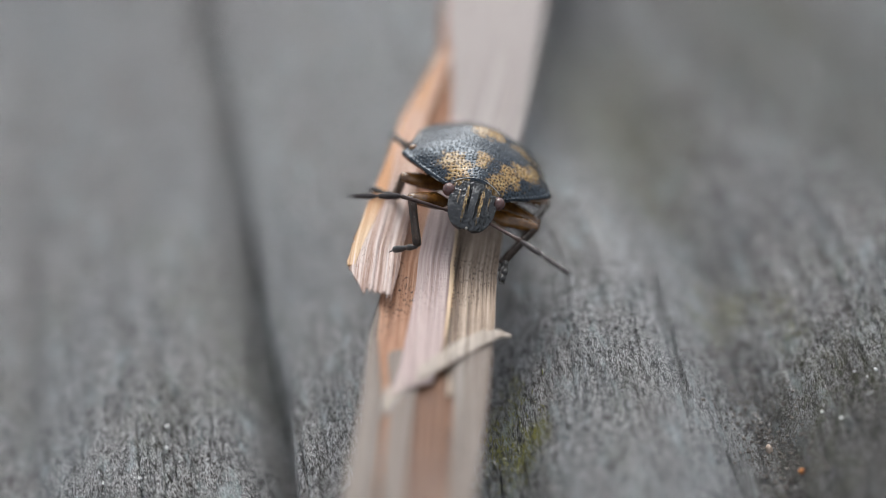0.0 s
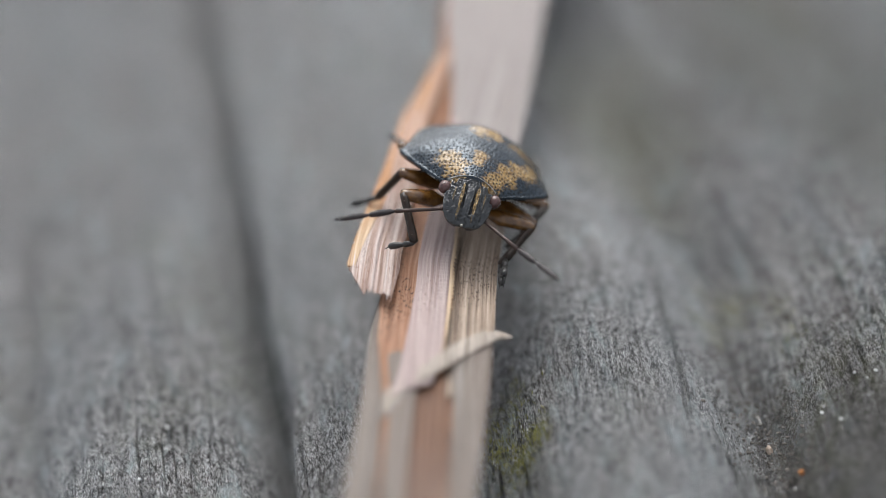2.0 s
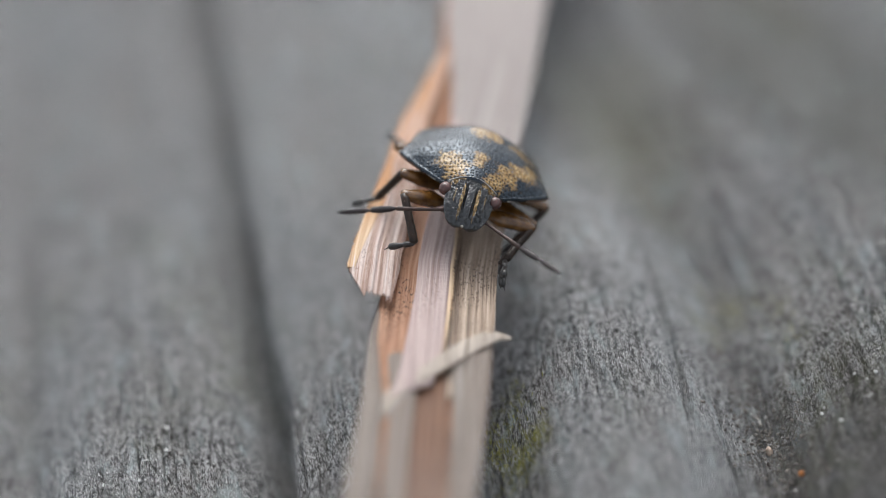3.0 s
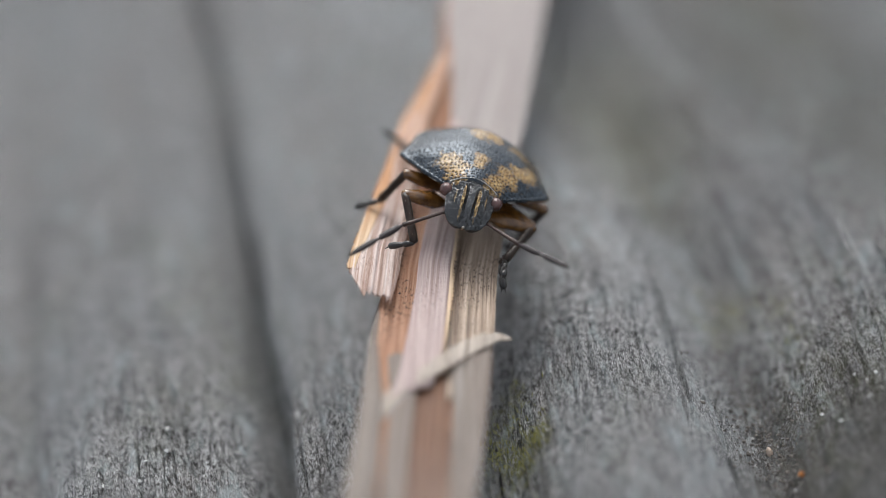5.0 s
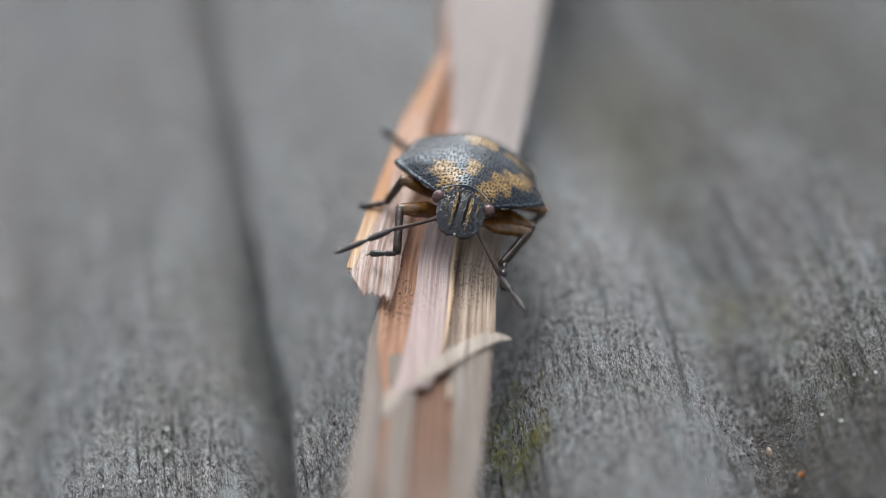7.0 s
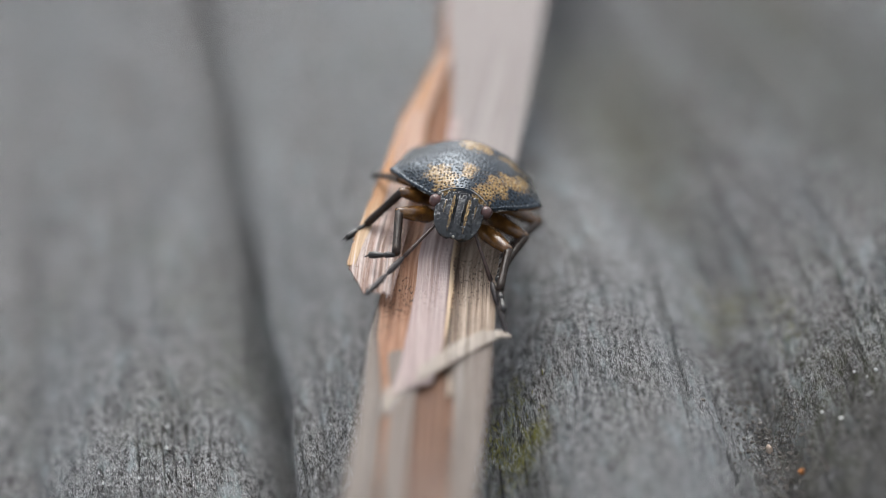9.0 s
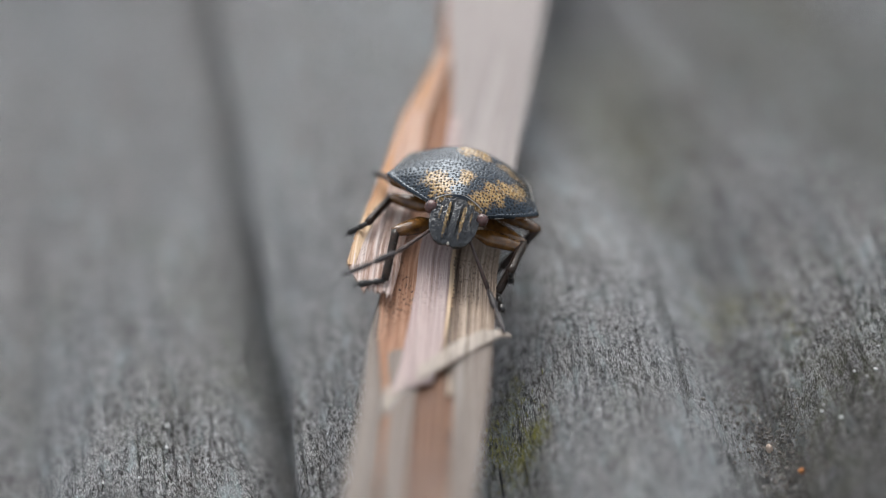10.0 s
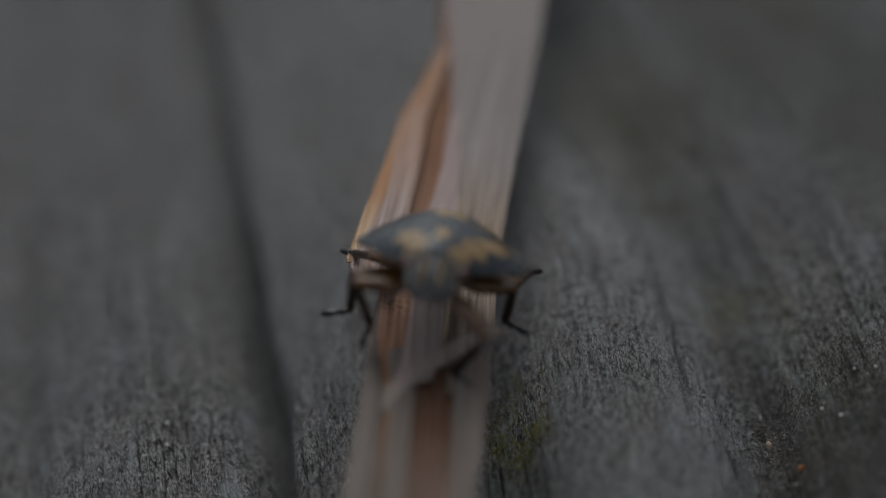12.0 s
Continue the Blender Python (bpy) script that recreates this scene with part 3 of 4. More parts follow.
def closed_sheet(top, low, flip=False):
    """Verts and faces of a shell between two grids of points, millimetres in, metres out."""
    rows, cols = top.shape[:2]
    n = rows * cols
    a = grid_faces(rows, cols)
    ring = np.concatenate([np.arange(cols), np.arange(1, rows) * cols + cols - 1, (rows - 1) * cols + np.arange(cols - 2, -1, -1), np.arange(rows - 2, 0, -1) * cols])
    nx = np.roll(ring, -1)
    faces = np.concatenate([a, a[:, ::-1] + n, np.stack([nx, ring, ring + n, nx + n], 1)])
    if flip:
        faces = faces[:, ::-1]
    return np.concatenate([top.reshape(-1, 3), low.reshape(-1, 3)]) * MM, faces


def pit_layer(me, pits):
    """Keeps the punctures with the mesh, for their dark pigment and weakened reflection."""
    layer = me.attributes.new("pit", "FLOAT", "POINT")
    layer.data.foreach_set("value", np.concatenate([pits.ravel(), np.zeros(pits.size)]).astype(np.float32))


def shell(y0, y1, rows, lift, grow, cols):
    """A pitted dome between two stations along the body, closed below: verts, faces, punctures."""
    front = y0 < -3
    y, c = np.meshgrid(np.linspace(y0, y1, rows), np.linspace(-1, 1, cols), indexing="ij")
    cc = np.sign(c) * np.abs(c) ** 0.9
    f = (y - y0) / (y1 - y0)
    sweep = y - 0.33 * cc ** 2 * f if front else y
    w = half_width(y) + grow
    k = crown(y)
    z = rim_height(y) + lift + k * (1 - np.abs(cc) ** 1.85)
    z = z + 0.05 * np.exp(-((np.abs(cc) - 0.97) / 0.03) ** 2) - 0.07 * np.exp(-((f - 1.0) / 0.03) ** 2)
    x = cc * w
    # shallow dents and cross wrinkles
    z = z + 0.09 * (fbm(x * 0.9 + 7, y * 0.9, 33, 2) - 0.5) + 0.014 * (fbm(x * 2.0, y * 7.0, 37, 2) - 0.5)
    pits = punctures(x + 0.1 * fbm(x * 2, y * 2, 5, 2), sweep, 0.168, 0.048)
    edge = np.clip((1 - np.abs(cc)) * 14, 0, 1)
    z = z + edge * (-0.018 * pits + 0.004 * (fbm(x * 6.5, y * 6.5, 41, 2) - 0.5))
    low = rim_height(y) - 0.05 - 0.9 * np.minimum(1.0, k) * np.clip(1 - (np.abs(cc) / 0.55) ** 2, 0, 1)
    return *closed_sheet(np.stack([x, sweep, z], -1), np.stack([x * 0.985, sweep, low], -1)), pits * edge


def margin_rod(side, y0, y1, inset=0.0, up=0.05, r=0.06, steps=26):
    bm = bmesh.new()
    last = None
    for y in np.linspace(y0, y1, steps):
        q = (side * (half_width(y) - inset + 0.01), y, rim_height(y) + up + crown(y) * (1 - (1 - inset / half_width(y)) ** 1.85))
        if last:
            add_rod(bm, last, q, r, r, 6)
        last = q
    return bm


def underside(me):
    """Shell above, brown cuticle below."""
    me.materials.append(SHELL)
    me.materials.append(BELLY)
    for p in me.polygons:
        p.material_index = 1 if p.normal.z < -0.2 else 0


def head_mesh():
    """A flat sloping shield with a raised middle lobe between two furrows: verts, faces, punctures."""
    y, c = np.meshgrid(np.linspace(-3.05, -5.42, 190), np.linspace(-1, 1, 190), indexing="ij")
    w = np.interp(-y, [3.05, 3.5, 3.9, 4.3, 4.7, 5.0, 5.2, 5.33, 5.39, 5.42], [1.15, 1.22, 1.13, 1.15, 1.11, 1.0, 0.85, 0.66, 0.48, 0.30])
    zc = np.interp(-y, [3.05, 3.3, 3.7, 4.2, 4.7, 5.1, 5.42], [0.82, 0.76, 0.62, 0.34, 0.0, -0.38, -0.74])
    x = c * w
    brim = zc - 0.30 * np.abs(c) ** 2.4 * np.interp(-y, [3.05, 4.6, 5.42], [1.5, 1.0, 0.45])
    z = brim + 0
    lobe = smoothstep(np.clip((-y - 3.75) / 0.3, 0, 1))
    half = 0.19 + 0.03 * (y + 4.5)
    fade = np.interp(-y, [4.6, 5.15], [1.0, 0.25])
    z = z - lobe * fade * 0.11 * np.exp(-((np.abs(x) - half - 0.05) / 0.045) ** 2) + lobe * 0.05 * np.clip(1 - (x / half) ** 2, 0, 1)
    z = z + lobe * 0.06 * np.exp(-((np.abs(x) - 0.45) / 0.16) ** 2)
    z = z - 0.06 * np.exp(-((np.abs(x) - 0.82) / 0.09) ** 2) * (1 - lobe)
    pits = punctures(x, y * 1.0, 0.14, 0.05, 9)
    edge = np.clip((1 - np.abs(c)) * 12, 0, 1)
    calm = 1 - 0.6 * lobe * fade * (np.abs(x) < half)
    z = z + edge * calm * (-0.06 * pits + 0.10 * (fbm(x * 8.5, y * 6.5, 47, 2, 0.6) - 0.5)) + 0.03 * np.exp(-((np.abs(c) - 0.95) / 0.05) ** 2)
    low = brim - np.interp(-y, [3.05, 4.6, 5.1, 5.42], [0.9, 0.55, 0.25, 0.06]) * (1 - 0.85 * c ** 2) - 0.07
    return *closed_sheet(np.stack([x, y, z], -1), np.stack([x * 0.97, y + 0.03, low], -1), True), pits * edge * calm


COXA = {"front": (0.9, -2.9, -1.25), "mid": (1.0, -1.6, -1.2), "hind": (1.0, -0.2, -1.15)}
THIGH = {"front": 2.45, "mid": 2.6, "hind": 2.9}
SHIN, FEELER_ROOT, FEELER_BASE = 2.55, (0.85, -4.6, -0.62), 2.55


def shield_bug():
    root = tagged(new("shield_bug"), "young shield bug, blue black and ochre, walking on dry grass blade", "bug")
    movers = {}
    verts, faces, pits = shell(-0.75, 4.0, 200, 0.0, 0.0, 340)
    me = mesh_from("abdomen", verts, faces)
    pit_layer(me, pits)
    underside(me)
    new("abdomen", me).parent = root
    verts, faces, pits = shell(-3.5, -0.45, 210, 0.05, 0.03, 480)
    me = mesh_from("pronotum", verts, faces)
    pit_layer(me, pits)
    underside(me)
    pro = new("pronotum", me)
    pro.parent = root
    for side in (-1, 1):
        part("margin", margin_rod(side, -3.3, -1.3, -0.02, 0.0, 0.035), MARGIN, pro, "pale raised edge line")
    bm = bmesh.new()
    xs = np.linspace(-1.15, 1.15, 25)
    arc = [(x, -3.46 - 0.12 * (x / 1.1) ** 2, rim_height(-3.5) + 0.07 + crown(-3.5) * (1 - abs(x / 1.47) ** 1.85)) for x in xs]
    for p, q in zip(arc, arc[1:]):
        add_rod(bm, p, q, 0.024, 0.024, 6)
    part("collar_line", bm, MARGIN, pro, "pale line behind the head")
    for side in (-1, 1):
        part("margin", margin_rod(side, -1.15, 1.6, 0.22, 0.02, 0.026), MARGIN, root, "pale raised edge line")
    bm = bmesh.new()
    bmesh.ops.create_uvsphere(bm, u_segments=24, v_segments=16, radius=1)
    bmesh.ops.transform(bm, matrix=Matrix.Translation((0, -0.6 * MM, -0.75 * MM)) @ Matrix.Diagonal((1.6 * MM, 3.0 * MM, 0.7 * MM, 1)), verts=bm.verts)
    part("thorax", bm, BELLY, root, "brown underside")
    verts, faces, pits = head_mesh()
    me = mesh_from("head", verts, faces)
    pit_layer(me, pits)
    me.materials.append(HEADSHELL)
    head = new("head", me)
    head.parent = root
    bm = bmesh.new()
    bmesh.ops.create_icosphere(bm, subdivisions=2, radius=0.075 * MM)
    bmesh.ops.translate(bm, verts=bm.verts, vec=Vector((0, -5.40, -0.75)) * MM)
    part("labrum", bm, MARGIN, head, "tiny pale lip at the snout")
    for side in (-1, 1):
        bm = bmesh.new()
        bmesh.ops.create_uvsphere(bm, u_segments=24, v_segments=16, radius=1)
        bmesh.ops.transform(bm, matrix=Matrix.Translation((side * 1.21 * MM, -3.86 * MM, 0.04 * MM)) @ Matrix.Diagonal((0.31 * MM, 0.36 * MM, 0.31 * MM, 1)), verts=bm.verts)
        part("eye", bm, EYE_MAT, head, "dull reddish eye")
        bm = lathe([(0, 0.02), (0.03, 0.12), (0.25, 0.14), (0.32, 0.05)], 12)
        ob = part("feeler_socket", bm, FEELER, head)
        ob.matrix_basis = Matrix.Translation(Vector((side * 0.72, -4.5, -0.52)) * MM) @ Vector((side, -0.6, -0.3)).to_track_quat("Y", "Z").to_matrix().to_4x4()
    bm = bmesh.new()
    add_rod(bm, (0, -5.15, -0.95), (0, -3.2, -1.5), 0.13, 0.10)
    part("beak", bm, BELLY, head)
    for nm in ("front", "mid", "hind"):
        for side in (-1, 1):
            n = THIGH[nm]
            leg = part("leg", lathe([(-0.1, 0.05), (0.0, 0.17), (0.2, 0.22), (n * 0.35, 0.47), (n * 0.7, 0.39), (n - 0.15, 0.29), (n + 0.08, 0.24), (n + 0.17, 0.05)], 16, 0.85), FEMUR, root, "glossy amber brown thigh")
            bm = lathe([(-0.08, 0.05), (0.0, 0.21), (0.3, 0.20), (1.4, 0.19), (2.2, 0.21), (2.5, 0.19), (2.58, 0.06)], 9)
            for i in range(26):
                a, y = i * 2.4, 0.3 + 2.2 * i / 26
                r = (0.18 * math.cos(a), y, 0.18 * math.sin(a))
                add_rod(bm, r, (r[0] * 1.75, y + 0.16, r[2] * 1.75), 0.012, 0.004, 3)
            shin = part("shin", bm, TIBIA, leg, "dark ridged shin with short bristles")
            bm = lathe([(0, 0.03), (0.03, 0.11), (0.4, 0.15), (0.52, 0.14), (0.56, 0.09), (0.62, 0.11), (1.0, 0.17), (1.25, 0.16), (1.34, 0.07)], 12)
            add_rod(bm, (0.05, 1.28, 0), (0.13, 1.52, -0.08), 0.045, 0.012, 6)
            add_rod(bm, (-0.05, 1.28, 0), (-0.13, 1.52, -0.08), 0.045, 0.012, 6)
            foot = part("foot", bm, TARSUS, leg, "black two clawed foot")
            movers[nm, side] = (leg, shin, foot)
    for side in (-1, 1):
        fl = part("antenna", lathe([(0, 0.05), (0.03, 0.085), (0.3, 0.09), (0.36, 0.055), (0.42, 0.075), (1.7, 0.09), (2.5, 0.11), (2.56, 0.04)], 10), FEELER, root, "thin brown feeler base")
        tip = part("antenna_tip", lathe([(0, 0.03), (0.05, 0.07), (0.3, 0.135), (0.9, 0.165), (1.35, 0.125), (1.45, 0.05), (1.52, 0.075), (1.9, 0.14), (2.5, 0.14), (3.0, 0.10), (3.3, 0.02)], 10), FEELER_TIP, fl, "dark spindle shaped feeler tip")
        movers["feeler", side] = (fl, tip)
    return root, movers


BUG, MOVERS = shield_bug()

# ================= small things on the board =================
def board_top(x, y):
    u, v = np.array(float(x)), np.array(float(y))
    return float(wood_height(grain(u, v), v)) + 0.5


def lump(r, stretch, seed, rough=0.25):
    rnd = random.Random(seed)
    bm = bmesh.new()
    bmesh.ops.create_icosphere(bm, subdivisions=2, radius=1)
    for v in bm.verts:
        v.co *= 1 + rough * (rnd.random() - 0.5) + 0.25 * noise.noise(v.co * 1.3 + Vector((seed, 0, 0)))
        v.co = Vector((v.co.x * stretch[0], v.co.y * stretch[1], v.co.z * stretch[2])) * r * MM
    return bm


def plain(name, a, b, rough=0.6, scale=4.0):
    k = Mat(name, rough, 0.4)
    co = k.coords((1000, 1000, 1000))
    k.color(k.ramp(k.noise(co, scale, 4, 0.6), (0.3, a), (0.7, b)))
    k.bump(k.noise(co, scale * 3, 3), 0.00002, 0.5)
    return k.m


PEACH = plain("peach_grain", (0.40, 0.31, 0.24), (0.56, 0.46, 0.38), 0.5)
RUST = plain("rust_crumb", (0.30, 0.11, 0.03), (0.45, 0.19, 0.06))
GRIT = plain("grey_grit", (0.22, 0.22, 0.22), (0.42, 0.43, 0.43), 0.5)
WHITE = plain("white_grain", (0.36, 0.37, 0.37), (0.58, 0.60, 0.59), 0.4)
SOIL = plain("soil_crumbs", (0.03, 0.027, 0.024), (0.17, 0.155, 0.14), 0.9, 2.0)
MOSS = plain("moss_green", (0.16, 0.16, 0.045), (0.42, 0.41, 0.14), 0.7, 2.0)
FIBRE = plain("wood_fibre_grey", (0.06, 0.06, 0.06), (0.36, 0.37, 0.38), 0.6, 1.2)
HAIR = plain("pale_hair", (0.45, 0.44, 0.42), (0.6, 0.6, 0.58), 0.5)


def sand_grain(x, y, r, stretch, material, label, seed):
    ob = link("sand_grain", lump(r, stretch, seed), material, None, "", smooth=False)
    ob.location = (x * MM, y * MM, (board_top(x, y) + r * stretch[2] * 0.55) * MM)
    ob.rotation_euler = (0.3 * math.sin(seed), 0.4 * math.cos(seed), seed * 1.7)
    tagged(ob, label, "sand grain", "sand grains on the board")


sand_grain(14.2, -4.7, 0.24, (0.7, 0.6, 1.15), PEACH, "angular peach coloured sand grain in a board groove", 3)
sand_grain(14.79, -7.6, 0.15, (1, 1, 0.9), RUST, "tiny rust orange crumb beside a board groove", 5)
for i, (x, y, r) in enumerate([(17.12, -6.48, 0.17), (16.53, -5.51, 0.11), (-14.09, 0.54, 0.12), (-16.07, -0.33, 0.11), (-14.42, -0.58, 0.11), (-13.1, 1.74, 0.11), (-12.96, 3.46, 0.13), (19.41, -4.66, 0.09), (18.93, -4.86, 0.08), (20.2, -2.92, 0.08)]):
    sand_grain(x, y, r, (1.15, 0.8, 0.5), WHITE, "tiny whitish sand grain on weathered wood", 11 + i)


def scatter_lumps(name, count, place, material, label, category, seed):
    """Many small crumbs joined into one piece of stuff."""
    rnd = random.Random(seed)
    t = (1 + 5 ** 0.5) / 2
    ico = np.array([(-1, t, 0), (1, t, 0), (-1, -t, 0), (1, -t, 0), (0, -1, t), (0, 1, t), (0, -1, -t), (0, 1, -t), (t, 0, -1), (t, 0, 1), (-t, 0, -1), (-t, 0, 1)]) / 1.9
    tri = np.array([(0, 11, 5), (0, 5, 1), (0, 1, 7), (0, 7, 10), (0, 10, 11), (1, 5, 9), (5, 11, 4), (11, 10, 2), (10, 7, 6), (7, 1, 8), (3, 9, 4), (3, 4, 2), (3, 2, 6), (3, 6, 8), (3, 8, 9), (4, 9, 5), (2, 4, 11), (6, 2, 10), (8, 6, 7), (9, 8, 1)])
    verts, faces = [], []
    for i in range(count):
        x, y, r = place(rnd)
        s = np.array([[rnd.uniform(0.7, 1.2), rnd.uniform(0.7, 1.3), rnd.uniform(0.6, 1.0)]])
        jit = np.array([[rnd.uniform(0.75, 1.2)] for _ in range(12)])
        verts.append(ico * jit * s * r + np.array([[x, y, board_top(x, y) + r * 0.3]]))
        faces.append(tri + 12 * i)
    me = bpy.data.meshes.new(name)
    me.from_pydata((np.concatenate(verts) * MM).tolist(), [], np.concatenate(faces).tolist())
    me.materials.append(material)
    tagged(new(name, me), label, category, kind="stuff")


scatter_lumps("soil_crumbs", 1900, lambda r: (r.gauss(14.5, 0.9), r.uniform(-9, 4), abs(r.gauss(0.0, 0.035)) + 0.018), SOIL, "dark soil crumbs lodged in a board groove", "soil", 4)
scatter_lumps("grit", 380, lambda r: (r.uniform(-20, 24), r.uniform(-8, 6), abs(r.gauss(0.03, 0.025)) + 0.02), GRIT, "pale fine grit scattered over weathered wood", "grit", 6)


def slivers(name, count, place, size, material, label, category, seed, rise):
    """Thin pointed leaflets or fibres joined into one piece of stuff."""
    rnd = random.Random(seed)
    verts, faces = [], []
    for i in range(count):
        x, y, a = place(rnd)
        n, w = size(rnd)
        up = rise(rnd)
        d = np.array((math.sin(a), math.cos(a), 0.0))
        c = np.array((d[1], -d[0], 0.0))
        p = np.array((x, y, board_top(x, y) - 0.02))
        mid = p + d * n * 0.5 + np.array((0, 0, up * 0.6))
        tip = p + d * n + np.array((0, 0, up))
        k = len(verts)
        verts += [p - c * w * 0.5, p + c * w * 0.5, mid + c * w, mid - c * w, mid + np.array((0, 0, w)), tip]
        faces += [(k, k + 1, k + 2, k + 4), (k, k + 4, k + 3), (k + 4, k + 2, k + 5), (k + 4, k + 5, k + 3)]
    me = bpy.data.meshes.new(name)
    me.from_pydata((np.array(verts) * MM).tolist(), [], faces)
    me.materials.append(material)
    tagged(new(name, me), label, category, kind="stuff")


TUFTS = [(3.88, -3.71, 0.35, 2), (3.12, -3.73, 0.5, 2), (2.37, -4.45, 0.7, 3), (2.22, -2.53, 0.7, 3), (2.6, -0.6, 0.9, 2), (3.4, 0.4, 0.6, 1), (15.95, 6.37, 0.8, 3), (15.2, 8.5, 0.9, 1), (17.39, 1.42, 0.5, 1), (16.5, 20.7, 2.2, 3), (17.5, 3.9, 0.5, 1), (14.1, 5.1, 0.6, 1)]


def tuft(r):
    x, y, s, _ = r.choices(TUFTS, [t[3] for t in TUFTS])[0]
    return r.gauss(x, s * 0.8), r.gauss(y, s * 1.4), r.uniform(0, 6.28)


slivers("moss", 1900, tuft, lambda r: (r.uniform(0.08, 0.22), r.uniform(0.014, 0.034)), MOSS, "small yellow green moss tufts in the board grooves", "moss", 7, lambda r: r.uniform(0.03, 0.28))
slivers("wood_fibres", 500, lambda r: (r.uniform(-20, 24), r.gauss(-1.5, 4.0), r.gauss(0.05, 0.07)), lambda r: (r.uniform(0.15, 0.4), r.uniform(0.006, 0.013)), FIBRE, "loose grey fibres raised from weathered wood", "wood fibres", 8, lambda r: r.uniform(0.0, 0.06))


def hair(points):
    bm = bmesh.new()
    for p, q in zip(points, points[1:]):
        add_rod(bm, p, q, 0.022, 0.022, 6)
    tagged(link("lint_hair", bm, HAIR), "thin pale hair lying in a board groove", "hair")


hair([(x, y, board_top(x, y) + 0.08) for x, y in ((14.3, -1.0), (14.45, -1.5), (14.55, -2.0), (14.5, -2.6))])
hair([(x, y, board_top(x, y) + 0.08) for x, y in ((15.0, -1.9), (15.2, -1.5), (15.5, -1.2))])


# joint places on the way: seconds and millimetres
BODY = [(0, 4.47, 7.83, 8.39, 0.47, 24.24, -15.61),
        (0.5, 4.43, 8.04, 8.31, -0.35, 23.68, -17.1),
        (1.5, 4.4, 7.96, 8.4, -1.56, 23.79, -17.76),
        (5, 4.39, 8.05, 8.28, -2.23, 24.05, -16.82),
        (5.5, 4.38, 8.07, 8.25, -2.69, 24.56, -16.74),
        (6, 4.38, 8.14, 8.17, -2.86, 24.7, -17.18),
        (6.5, 4.31, 8.1, 8.21, -2.11, 23.44, -18.48),
        (7, 4.16, 7.85, 8.11, -2, 21.49, -19.51),
        (9, 3.86, 7.64, 7.82, -4.34, 19.16, -18.57),
        (9.5, 3.77, 7.09, 7.9, -7.68, 19.04, -20.15),
        (10, 3.61, 6.81, 7.92, -4.95, 19.95, -20.07),
        (10.5, 3.26, 6, 8.12, -4.38, 19.91, -17.79),
        (11, 2.61, 4.77, 8.47, -8.87, 19.54, -15.66),
        (11.3, 2.6, 4.76, 8.34, -8.23, 18.55, -16.87),
        (11.5, 1.98, 4.03, 8.4, -6.91, 15.39, -12.31),
        (11.6, 1.58, 3.02, 8.48, -7.36, 13.56, -10.23),
        (11.8, 1.56, 1.08, 8.87, -12.45, 14.4, -13.63),
        (12, 1.31, -1.1, 9.36, -16.23, 14.91, -19.65)]
